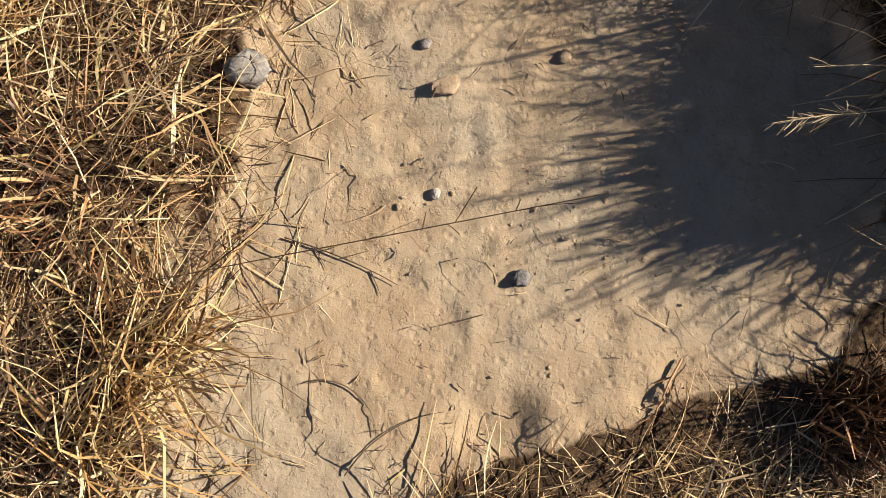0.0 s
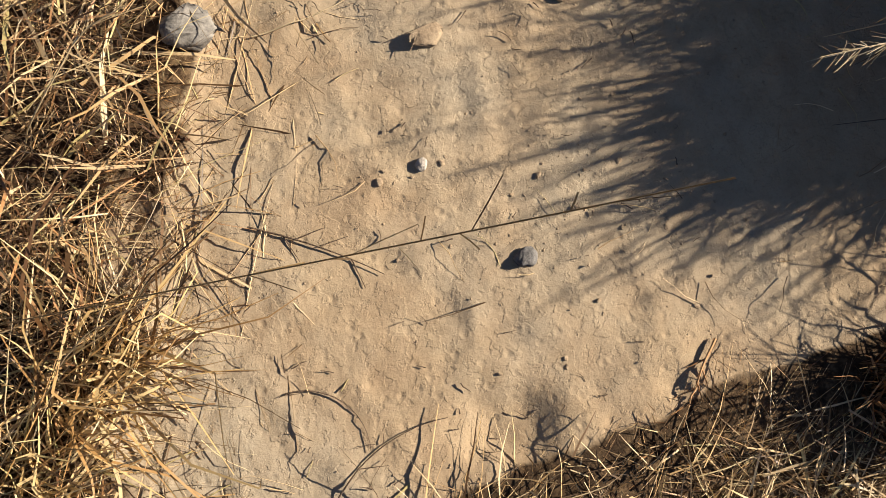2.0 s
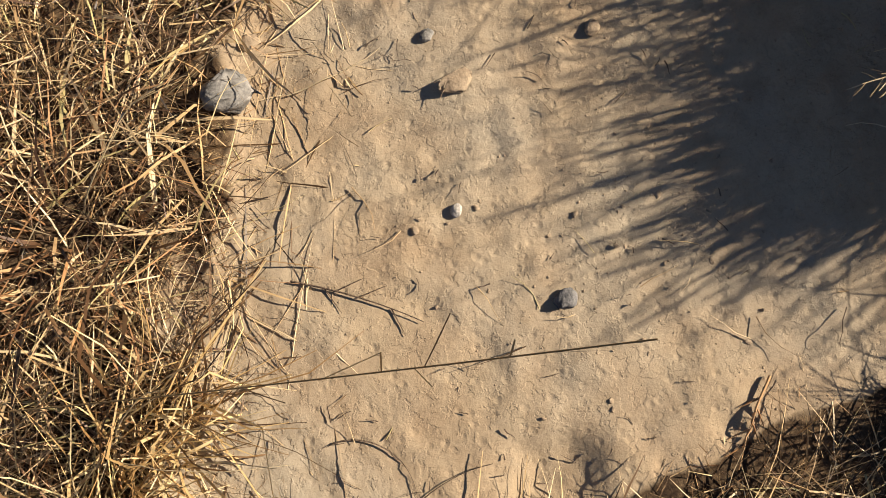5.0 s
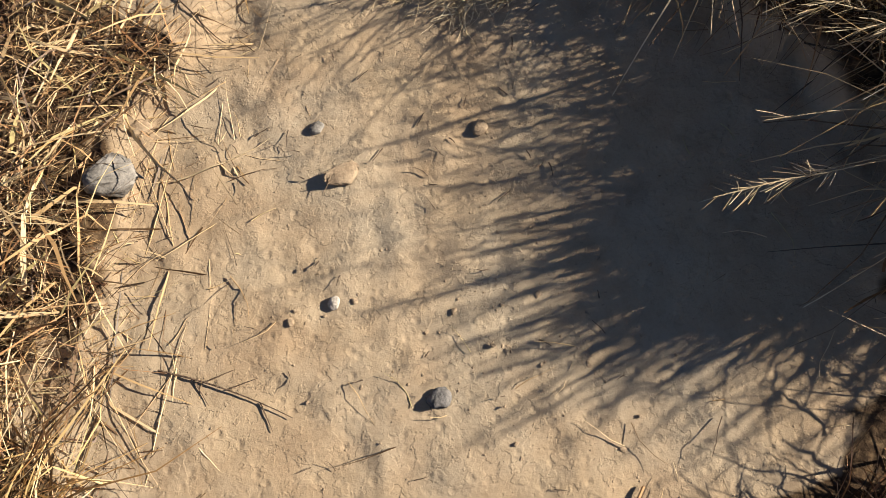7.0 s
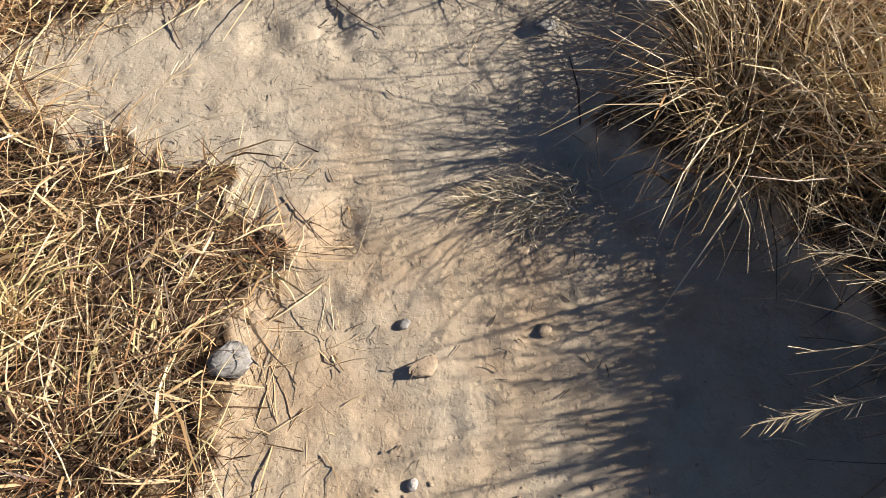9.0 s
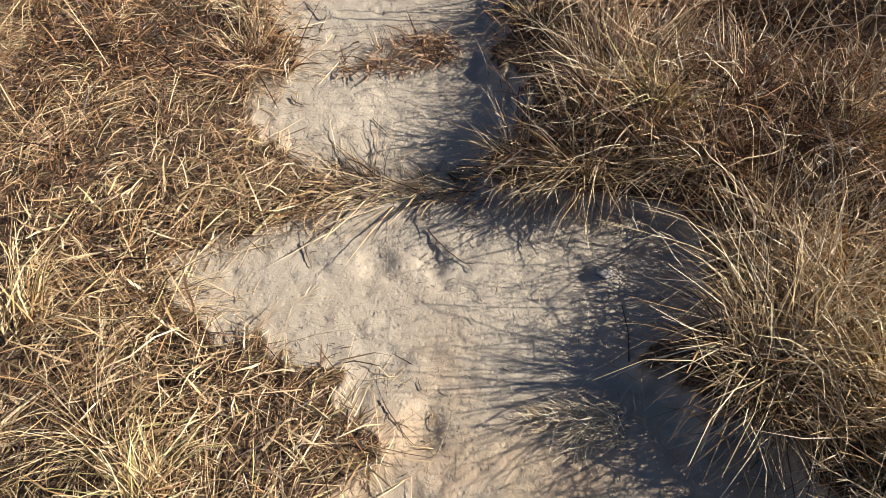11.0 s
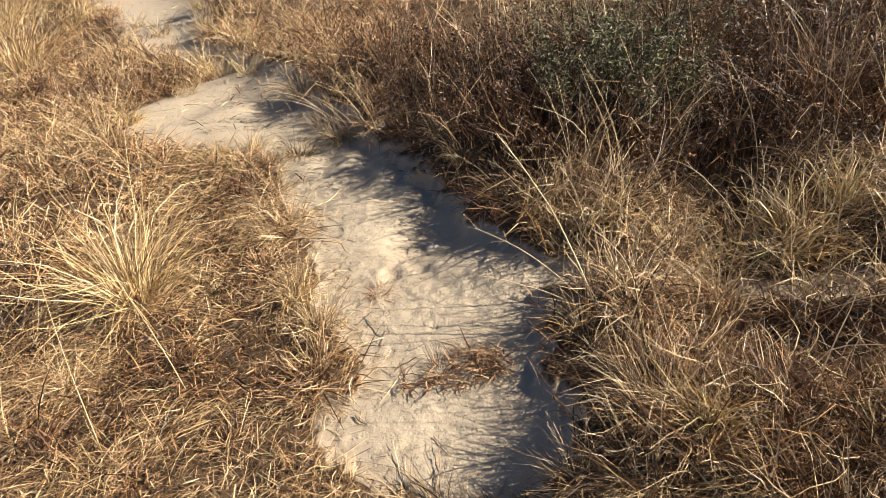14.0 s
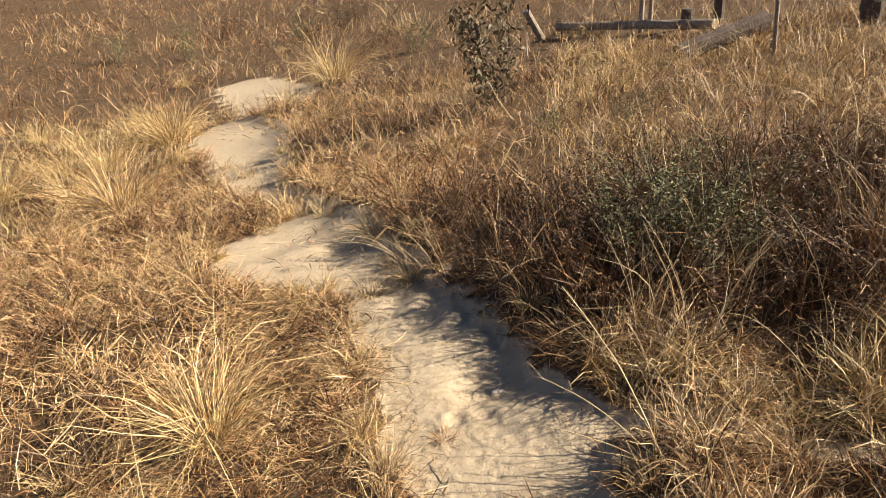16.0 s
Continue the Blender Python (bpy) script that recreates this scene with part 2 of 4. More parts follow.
# trodden dents and low swellings in the trail: x, y, radius, depth (a swelling is below zero)
_dr = random.Random(5)
DENTS = [(_dr.uniform(-0.3, 0.45), _dr.uniform(0.02, 2.6), _dr.uniform(0.012, 0.03), _dr.choice((-1, 1, 1)) * _dr.uniform(0.001, 0.0035)) for _ in range(60)] + [(-0.55 - 0.42 * (q - 3.0) + _dr.uniform(-0.4, 0.4), q + _dr.uniform(-0.1, 0.1), _dr.uniform(0.06, 0.16), _dr.choice((-1, 1)) * _dr.uniform(0.012, 0.035)) for q in (2.75, 2.9, 3.1, 3.3, 3.5, 3.7, 3.9, 4.2, 4.6, 5.0, 5.5, 6.0, 6.6, 7.2, 7.8) for _ in range(2)] + [(-0.20, 1.09, 0.035, 0.014), (-0.085, 1.09, 0.030, 0.013), (-0.085, 0.735, 0.035, 0.016), (0.065, 0.10, 0.035, 0.014),
         (0.02, 0.10, 0.03, 0.010), (0.024, 0.528, 0.03, -0.004), (-0.22, 0.60, 0.03, -0.005), (-0.165, 0.46, 0.017, -0.005),
         (0.24, 1.045, 0.03, -0.012), (-0.15, 0.77, 0.05, -0.012), (-0.43, 2.22, 0.035, 0.014), (-0.33, 2.235, 0.028, 0.012), (-0.29, 2.28, 0.06, -0.012),
         (-0.48, 2.22, 0.05, -0.007), (-0.17, 2.20, 0.09, -0.014), (-0.04, 2.16, 0.10, -0.016), (-0.30, 2.45, 0.16, 0.05),
         (-0.12, 1.52, 0.16, 0.02), (-0.06, 0.37, 0.02, -0.006), (0.13, 0.55, 0.02, -0.006)]


def rise(x, y):
    """The ground's height."""
    x, y = np.asarray(x, float), np.asarray(y, float)
    run = np.where(x > 0, 9 * np.tanh(x / 9), 14 * np.tanh(x / 14))
    z = math.tan(radians(LEAN)) * run
    b = bare_at(x, y)
    east = x > (np.interp(y, TRAIL[:, 0], TRAIL[:, 1]) + np.interp(y, TRAIL[:, 0], TRAIL[:, 2])) / 2
    z = z + (1 - b) * np.where(east, (0.025 + 0.03 * vnoise(x, y, 3, 4)) * sstep(0.15, 0.6, y) + 0.045 * sstep(2.5, 3.4, y) * sstep(11, 8, y), 0.003 + 0.012 * vnoise(x, y, 4, 5))
    bank = (1 - b) * east * sstep(1.15, 1.5, y) * sstep(3.2, 2.7, y) * sstep(2.2, 1.6, x)
    z = z + bank * (0.20 * (vnoise(x, y, 2.7, 14) - 0.5) * sstep(0.05, 0.4, x) - 0.09 * np.exp(-((y - 1.80 + 0.22 * x) / 0.12) ** 2) * sstep(0.3, 0.55, x))
    far = np.hypot(x, y)
    z = z + 0.10 * (vnoise(x, y, 0.5, 6) - 0.5) * sstep(2.5, 7, far)
    hill = np.clip(far - 13, 0, None)
    z = z + 11 * (1 - np.exp(-hill * hill / (hill + 14) * 0.011)) - 0.10 * sstep(4, 8, far)
    near = 1 - sstep(4, 9, far)
    z = z + near * ((vnoise(x, y, 6, 7) - 0.5) * 0.004 + (vnoise(x, y, 29, 8) - 0.5) * 0.0012 + (vnoise(x, y, 75, 9) - 0.5) * 0.002 * b)
    z = z + near * b * (0.004 * sstep(0.66, 0.9, vnoise(x, y, 47, 12)) - 0.004 * sstep(0.72, 0.95, vnoise(x * 0.6 + y * 0.3, y - 0.2 * x, 41, 13)))
    z = z + b * sstep(2.2, 3.0, y) * sstep(12, 8, y) * (0.05 * (vnoise(x, y, 4.2, 15) - 0.5) + 0.022 * (vnoise(x, y, 11, 16) - 0.5))
    for dx, dy, r, h in DENTS:
        q = ((x - dx) ** 2 + (y - dy) ** 2) / (r * r)
        z = z - h * np.exp(-q * q * 0.7 - 0.3 * q)
    return z


def mesh_of(name, verts, faces, mat, smooth=True):
    """A mesh from arrays: verts n x 3, faces m x 4."""
    me = bpy.data.meshes.new(name)
    verts, faces = np.asarray(verts, np.float32), np.asarray(faces, np.int32)
    me.vertices.add(len(verts))
    me.vertices.foreach_set("co", verts.ravel())
    me.loops.add(faces.size)
    me.loops.foreach_set("vertex_index", faces.ravel())
    me.polygons.add(len(faces))
    me.polygons.foreach_set("loop_start", np.arange(0, faces.size, faces.shape[1], dtype=np.int32))
    if smooth:
        me.polygons.foreach_set("use_smooth", np.ones(len(faces), bool))
    me.update(calc_edges=True)
    me.materials.append(mat)
    return me


def part(name, data, parent, label=""):
    """Links a mesh as one part under a thing."""
    ob = new(name, data)
    ob.parent = parent
    return tagged(ob, label)


def spread(lo, hi, step, reach, below, above):
    """Grid lines: even from lo to hi, then widening out to the reach on both sides, each at its own rate."""
    def widen(grow):
        out, size, at = [], step, 0.0
        while at < reach:
            size *= grow
            at += size
            out.append(at)
        return np.array(out)
    return np.concatenate([lo - widen(below)[::-1], np.arange(lo, hi + step / 2, step), hi + widen(above)])


gx, gy = spread(-0.70, 0.62, 0.0105, 900, 1.06, 1.14), spread(-0.05, 2.9, 0.0105, 900, 1.2, 1.04)
GX, GY = np.meshgrid(gx, gy)
nx, ny = len(gx), len(gy)
idx = np.arange(nx * ny).reshape(ny, nx)
quads = np.stack([idx[:-1, :-1], idx[:-1, 1:], idx[1:, 1:], idx[1:, :-1]], -1).reshape(-1, 4)
gm = mesh_of("ground", np.stack([GX, GY, rise(GX, GY)], -1).reshape(-1, 3), quads, SAND)
gm.attributes.new("bare", "FLOAT", "POINT").data.foreach_set("value", bare_at(GX, GY).astype(np.float32).ravel())
gm.attributes.new("silt", "FLOAT", "POINT").data.foreach_set("value", (0.85 * sstep(0.62, 0.95, GY + 0.2 * (vnoise(GX, GY, 5, 51) - 0.5))).astype(np.float32).ravel())
tagged(new("ground", gm), "pale sandy foot trail worn through dry grassland", "ground", kind="structure")


# ---- blades, stems and leaves ----
def arcs(x, y, z, turn, length, lean0, lean1, k, wobble=0.0, snap=0.0):
    """Points along n bending blades: they start at x, y, z, leaning lean0 from upright towards turn, and end leaning lean1 (radians)."""
    n = len(x)
    s = (np.arange(k) + 0.5) / k
    th = lean0[:, None] + (lean1 - lean0)[:, None] * s
    az = turn[:, None] + wobble * rng.normal(size=(n, k)).cumsum(1)
    th = th + wobble * 0.8 * rng.normal(size=(n, k))
    if snap and k > 1:
        broken = (rng.random(n) < snap)[:, None] & (np.arange(k)[None] >= rng.integers(1, k, n)[:, None])
        th = np.where(broken, th + rng.uniform(0.5, 1.6, n)[:, None], th)
        az = np.where(broken, az + rng.normal(0, 0.8, n)[:, None], az)
    seg = (length / k)[:, None]
    step = np.stack([np.sin(th) * np.cos(az) * seg, np.sin(th) * np.sin(az) * seg, np.cos(th) * seg], -1)
    p = np.zeros((n, k + 1, 3))
    p[:, 0] = np.stack([x, y, z], -1)
    p[:, 1:] = p[:, :1] + step.cumsum(1)
    return p


def ribbons(p, width, taper=0.25):
    """Flat blades along the points, each turned at random: verts and quads."""
    n, k1 = p.shape[:2]
    tan = np.gradient(p, axis=1)
    tan /= np.linalg.norm(tan, axis=2, keepdims=True) + 1e-9
    r = rng.normal(size=(n, 1, 3))
    side = np.cross(tan, r)
    side /= np.linalg.norm(side, axis=2, keepdims=True) + 1e-9
    s = np.linspace(0, 1, k1)
    prof = np.minimum(0.7 + 2 * s, 1) * (1 - (1 - taper) * s ** 1.6)
    w = side * (width[:, None] * prof)[..., None] * 0.5
    v = np.stack([p - w, p + w], 2).reshape(n, k1 * 2, 3)
    base = np.arange(n)[:, None, None] * (k1 * 2) + (np.arange(k1 - 1) * 2)[None, :, None]
    f = base + np.array([0, 1, 3, 2])
    return v.reshape(-1, 3), f.reshape(-1, 4)


def tubes(p, width, taper=0.35):
    """Three-sided stems along the points."""
    n, k1 = p.shape[:2]
    tan = np.gradient(p, axis=1)
    tan /= np.linalg.norm(tan, axis=2, keepdims=True) + 1e-9
    r = np.broadcast_to(np.array([0.3, 0.9, 0.12]), tan.shape)
    a = np.cross(tan, r)
    a /= np.linalg.norm(a, axis=2, keepdims=True) + 1e-9
    b = np.cross(tan, a)
    s = np.linspace(0, 1, k1)
    w = (width[:, None] * (1 - (1 - taper) * s))[..., None] * 0.5
    ring = [p + w * (math.cos(q) * a + math.sin(q) * b) for q in (0, 2.094, 4.189)]
    v = np.stack(ring, 2).reshape(n, k1 * 3, 3)
    base = np.arange(n)[:, None, None, None] * (k1 * 3) + (np.arange(k1 - 1) * 3)[None, :, None, None]
    j = np.arange(3)
    f = base + np.stack([j, (j + 1) % 3, (j + 1) % 3 + 3, j + 3], -1)[None, None]
    return v.reshape(-1, 3), f.reshape(-1, 4)


def joined(*sets):
    vs, fs, at = [], [], 0
    for v, f in sets:
        vs.append(v)
        fs.append(f + at)
        at += len(v)
    return np.concatenate(vs), np.concatenate(fs)


def uni(a, b, n):
    return rng.uniform(a, b, n)


def plumes(p, per, reach, width):
    """Short side twigs near the tips of stems."""
    n, k1 = p.shape[:2]
    i = np.repeat(np.arange(n), per)
    s = uni(0.62, 0.99, n * per) * (k1 - 1)
    k = np.minimum(s.astype(int), k1 - 2)
    fr = (s - k)[:, None]
    at = p[i, k] * (1 - fr) + p[i, k + 1] * fr
    d = p[i, k + 1] - p[i, k]
    d /= np.linalg.norm(d, axis=1, keepdims=True)
    d = d + rng.normal(size=d.shape) * 0.45
    ln = uni(0.4, 1.0, n * per)[:, None] * reach
    pts = at[:, None] + d[:, None] * ln[:, None] * np.linspace(0, 1, 3)[None, :, None]
    pts[:, 2, 2] -= ln[:, 0] * 0.12
    return ribbons(pts, np.full(n * per, width), 0.7)


TAU = 2 * math.pi


def tussock(label, mat, blades=260, radius=0.06, height=0.26, splay=1.0, drift=None, culms=10, culm_len=0.45, plume=8, wide=0.0028, droop=1.9):
    """A bunch of grass round the origin: bent blades, and thin pale flowering stems. drift: the way most of it leans (radians)."""
    root = new("grass_tussock")
    tagged(root, label, "grass", "grass tussocks beside the trail")
    q, r = uni(0, TAU, blades), radius * np.sqrt(uni(0, 1, blades))
    az = q + rng.normal(0, 0.5, blades) if drift is None else drift + rng.normal(0, 0.75, blades)
    p = arcs(r * np.cos(q), r * np.sin(q), np.full(blades, -0.012), az, height * uni(0.35, 1.35, blades),
             splay * uni(0.05, 0.7, blades), splay * uni(0.4, droop, blades), 4, 0.22, 0.25)
    tagged(part("leaf_tuft", mesh_of("leaf_tuft", *ribbons(p, uni(0.5, 1.5, blades) * wide), mat), root), kind="stuff")
    q, r = uni(0, TAU, culms), radius * 0.7 * np.sqrt(uni(0, 1, culms))
    az = q if drift is None else drift + rng.normal(0, 0.6, culms)
    p = arcs(r * np.cos(q), r * np.sin(q), np.full(culms, -0.012), az, culm_len * uni(0.5, 1.2, culms),
             splay * uni(0.0, 0.4, culms), splay * uni(0.3, droop, culms), 9, 0.13)
    for one in p:
        sets = [tubes(one[None], uni(0.0014, 0.0026, 1))]
        if plume:
            sets.append(plumes(one[None], plume, 0.03, 0.0012))
        part("seed_stem", mesh_of("seed_stem", *joined(*sets), PALE), root, "pale thin dry stem")
    return root


def put(ob, x, y, turn=0.0, size=1.0, sink=0.0):
    ob.matrix_basis = Matrix.LocRotScale((x, y, float(rise(x, y)) - sink), Euler((0, 0, turn)), (size,) * 3)
    return ob


def put_copy(ob, x, y, turn=0.0, size=1.0):
    c = copy_thing(ob, Matrix.Identity(4))
    return put(c, x, y, turn, size)


def scatter(n, x0, x1, y0, y1, keep):
    """n places in a box, kept with the chance that keep(x, y) gives."""
    x, y = uni(x0, x1, n), uni(y0, y1, n)
    ok = rng.random(n) < keep(x, y)
    return x[ok], y[ok]


def off_trail(x, y):
    return 1 - bare_at(x, y)


def is_east(x, y):
    m = (np.interp(y, TRAIL[:, 0], TRAIL[:, 1]) + np.interp(y, TRAIL[:, 0], TRAIL[:, 2])) / 2
    return (x > m).astype(float)


def sward(name, label, mat, n, box, keep, length, lean0, lean1, wide, lift=0.0, drift=None, loose=9.0, k=4, tube=False, per_m=0.0, clump=6.0, calm=False, wob=0.11):
    """Uncountable loose or standing grass over a stretch of ground, one object."""
    x, y = scatter(n, *box, keep)
    m = len(x)
    az = 1.6 * TAU * vnoise(x, y, 3.2, 77) + rng.normal(0, 1.9, m) if drift is None else drift + rng.normal(0, loose, m)
    grow = 1 + per_m * np.clip(np.hypot(x, y) - 2.5, 0, None) + 0.20 * np.clip(np.hypot(x, y) - 0.9, 0, 1.6)
    z = rise(x, y) - 0.004 + uni(0, 1, m) ** 2 * lift
    p = arcs(x, y, z, az, uni(*length, m) * (0.45 + 1.3 * vnoise(x, y, clump, 21) ** 1.6), uni(*lean0, m), uni(*lean1, m), k, 0.05 if calm else wob, 0.0 if calm else 0.2)
    v, f = (tubes if tube else ribbons)(p, (0.5 + 1.3 * uni(0, 1, m) ** 3) * wide * grow)
    return tagged(new(name, mesh_of(name, v, f, mat)), label, "grass", kind="stuff")

# ---- matted and standing grass ----
NEAR_W, NEAR_E = (-1.7, -0.12, -0.5, 3.4), (-0.9, 1.7, -0.5, 3.4)


def clear_of_stone(x, y):
    return (np.hypot(x + 0.225, y - 0.553) > 0.05).astype(float)


def west_keep(x, y):
    return off_trail(x, y) * (1 - is_east(x, y)) * (0.25 + 0.75 * sstep(0.1, 0.6, vnoise(x, y, 9, 31))) * clear_of_stone(x, y)


def west_open(x, y):
    return off_trail(x, y) * (1 - is_east(x, y)) * sstep(0.35, 0.75, vnoise(x, y, 8, 37)) * clear_of_stone(x, y)


def east_keep(x, y):
    return off_trail(x, y) * is_east(x, y) * sstep(0.05, 0.7, vnoise(x, y, 8, 32)) * sstep(0.12, 0.38, y) * (1 - 0.75 * gully(x, y))


def thicket(x, y):
    """Where the dark scrubby bank east of the trail lies."""
    return sstep(2.52, 2.87, y + 0.35 * x) * (1 - sstep(3.75, 4.35, y)) * sstep(0.08, 0.42, x - np.interp(y, TRAIL[:, 0], TRAIL[:, 2])) * (1 - sstep(2.6, 3.4, x))


# noise gaps in the straw mat, filled with dark blades in place of shade
def shade_gaps(x, y):
    return sstep(0.52, 0.68, vnoise(x, y, 7, 61))


def gully(x, y):
    """The hollow below the side track that runs along the bank."""
    return np.exp(-((y - 1.80 + 0.22 * x) / 0.13) ** 4) * sstep(0.35, 0.55, x)


def dark_spots(x, y):
    """Noise spots of the western slope where dark dead grass stands in for shade."""
    return sstep(0.5, 0.66, vnoise(x, y, 4.5, 81)) * sstep(0.8, 1.3, y)


def field_spots(x, y, size):
    """Patches of dark dead grass in the open field."""
    return sstep(0.5, 0.66, vnoise(x, y, size, 98))


def clumps(x, y):
    """Where the standing grass of the bank bunches, with dark gaps between."""
    return sstep(0.42, 0.60, vnoise(x, y, 5.0, 91)) * (1 - 0.95 * gully(x, y)) * (1 - 0.85 * thicket(x, y))


def west_margin(x, y):
    return bare_at(x, y) * (1 - bare_at(x - 0.13, y)) * (1 - is_east(x, y)) * 0.8


sward("matted_dry_grass", "flattened straw-coloured dry grass lying beside the trail", STRAW, 105000, NEAR_W, lambda x, y: west_keep(x, y) * (1 - 0.6 * shade_gaps(x, y)) * (1 - 0.75 * dark_spots(x, y)), (0.025, 0.12), (1.0, 1.6), (1.2, 1.9), 0.0018, 0.032, k=2)
sward("matted_russet_grass", "reddish brown withered grass lying in a mat", RUSSET, 50000, NEAR_W, west_keep, (0.03, 0.11), (0.9, 1.6), (1.1, 1.9), 0.0020, 0.03, k=2)
sward("broad_dead_leaves", "broad flat dead grass leaves lying on the mat", STRAW, 9000, (-1.0, -0.12, -0.2, 1.3), west_keep, (0.04, 0.12), (1.0, 1.55), (1.2, 1.9), 0.0036, 0.03, k=3, wob=0.15)
# shade in the mat's gaps is put in as dark blades
sward("dark_dead_grass", "dark brown dead grass filling gaps of the mat in place of shade", HEATH_AND_SHADE, 9000, NEAR_W, lambda x, y: west_keep(x, y) * shade_gaps(x, y), (0.03, 0.10), (0.6, 1.5), (1.0, 2.0), 0.0026, 0.04, k=2)
sward("standing_dry_grass", "thin dry grass standing among the mat", GOLD, 5000, NEAR_W, west_open, (0.05, 0.17), (0.1, 1.0), (0.5, 2.1), 0.0015, 0.0, k=5)
sward("loose_straws", "loose straws lying along the trail's edge", STRAW, 34000, (-1.3, 0.05, 0.0, 3.3), west_margin, (0.03, 0.14), (1.45, 1.57), (1.5, 1.65), 0.0015, 0.004, calm=True)
sward("matted_dry_grass", "flattened straw-coloured dry grass under the tussocks", STRAW, 5500, NEAR_E, lambda x, y: east_keep(x, y) * clumps(x, y), (0.04, 0.16), (0.9, 1.5), (1.2, 2.0), 0.0021, 0.06, k=3)
sward("matted_russet_grass", "reddish brown withered grass lying under the tussocks", RUSSET, 20000, NEAR_E, east_keep, (0.04, 0.14), (0.5, 1.4), (1.0, 2.0), 0.0022, 0.05, k=3)
# low dark blades: shade under the tussocks is put into their colour
sward("dark_dead_grass", "dark brown dead grass under the tussocks, its darkness standing in for shade", HEATH_AND_SHADE, 34000, NEAR_E, east_keep, (0.04, 0.13), (0.3, 1.4), (0.8, 2.0), 0.003, 0.04, k=2)
sward("standing_dry_grass", "thin dry grass standing on the bank", OLIVE, 4200, NEAR_E, lambda x, y: east_keep(x, y) * sstep(0.1, 0.6, y) * clumps(x, y), (0.08, 0.24), (0.0, 0.9), (1.2, 3.0), 0.0017, 0.0, k=6, wob=0.22)
# the thick stand whose shade falls on the trail
sward("thick_dry_grass", "thick dark stand of dry grass on the bank", OLIVE, 6200, (0.64, 1.10, 0.385, 0.575), lambda x, y: np.ones_like(x), (0.14, 0.275), (0.0, 0.5), (0.2, 1.4), 0.0055, 0.0, k=3)
# crumbled chaff on the ground between the blades
for box, keep, n, mat in ((NEAR_W, lambda x, y: off_trail(x, y) * (1 - is_east(x, y)), 36000, STRAW), (NEAR_W, lambda x, y: off_trail(x, y) * (1 - is_east(x, y)), 36000, RUSSET), (NEAR_E, lambda x, y: off_trail(x, y) * is_east(x, y), 30000, RUSSET)):
    sward("straw_chaff", "crumbled straw and dead leaf bits on the soil", mat, n, box, keep, (0.010, 0.045), (1.2, 1.6), (1.4, 1.8), 0.0022, 0.008, k=1)
sward("trail_edge_grass", "dry grass bent across the trail between two bare patches", STRAW, 1700, (-0.42, 0.45, 1.24, 1.33), lambda x, y: sstep(0.2, 0.6, vnoise(x, y, 9, 38)), (0.04, 0.14), (1.2, 1.55), (1.4, 1.9), 0.0022, 0.01, drift=math.pi, loose=0.9)
sward("trail_edge_grass", "matted russet grass across the trail", RUSSET, 1500, (-0.36, -0.06, 1.68, 1.80), lambda x, y: sstep(0.3, 0.6, vnoise(x, y, 9, 39)), (0.03, 0.11), (0.9, 1.5), (1.3, 1.9), 0.0026, 0.02)
sward("trail_edge_grass", "straw heaped along the trail's lower edge", STRAW, 7500, (-0.12, 0.50, -0.30, 0.10), lambda x, y: sstep(0.07, 0.0, y - 0.16 * np.minimum(x, 0.22)), (0.02, 0.075), (1.35, 1.57), (1.5, 1.75), 0.0018, 0.02, drift=0.2, loose=0.85, k=3)
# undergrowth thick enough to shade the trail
for mat, n in ((HEATH_AND_SHADE, 2100), (RUSSET, 900), (OLIVE, 500)):
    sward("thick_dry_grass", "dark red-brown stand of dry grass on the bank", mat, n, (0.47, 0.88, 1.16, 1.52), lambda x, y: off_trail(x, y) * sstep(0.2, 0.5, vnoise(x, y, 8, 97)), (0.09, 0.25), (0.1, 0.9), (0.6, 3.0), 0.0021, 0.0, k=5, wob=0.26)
# the darkest rows are low undergrowth, dark to stand in for shade between stems
for box, n, mat, tall in (((0.60, 1.0, -0.20, 0.15), 2600, RUSSET, 0.22), ((0.22, 0.62, 1.36, 1.74), 900, RUSSET, 0.19), ((0.22, 0.62, 1.36, 1.74), 1900, HEATH_AND_SHADE, 0.17), ((0.20, 0.62, 1.36, 1.74), 350, STRAW, 0.26),
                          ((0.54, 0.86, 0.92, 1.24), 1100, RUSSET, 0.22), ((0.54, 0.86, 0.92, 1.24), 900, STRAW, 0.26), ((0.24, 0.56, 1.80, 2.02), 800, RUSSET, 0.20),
                          ((0.24, 0.56, 1.80, 2.02), 700, STRAW, 0.26), ((0.04, 0.42, 2.30, 2.62), 1000, HEATH_AND_SHADE, 0.22), ((0.04, 0.42, 2.30, 2.62), 1000, STRAW, 0.24), ((0.3, 1.3, 1.3, 2.6), 2300, GOLD, 0.20), ((0.25, 1.6, 1.25, 2.65), 10000, HEATH_AND_SHADE, 0.13), ((0.25, 1.6, 1.25, 2.65), 2200, RUSSET, 0.15), ((0.33, 0.75, 1.92, 2.28), 1000, GOLD, 0.30), ((0.62, 1.0, 0.62, 1.05), 600, GOLD, 0.22)):
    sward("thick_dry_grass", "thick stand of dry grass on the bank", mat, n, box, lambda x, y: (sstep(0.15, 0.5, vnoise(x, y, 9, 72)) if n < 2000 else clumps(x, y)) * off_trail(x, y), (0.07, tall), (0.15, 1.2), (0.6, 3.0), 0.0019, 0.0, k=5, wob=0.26)

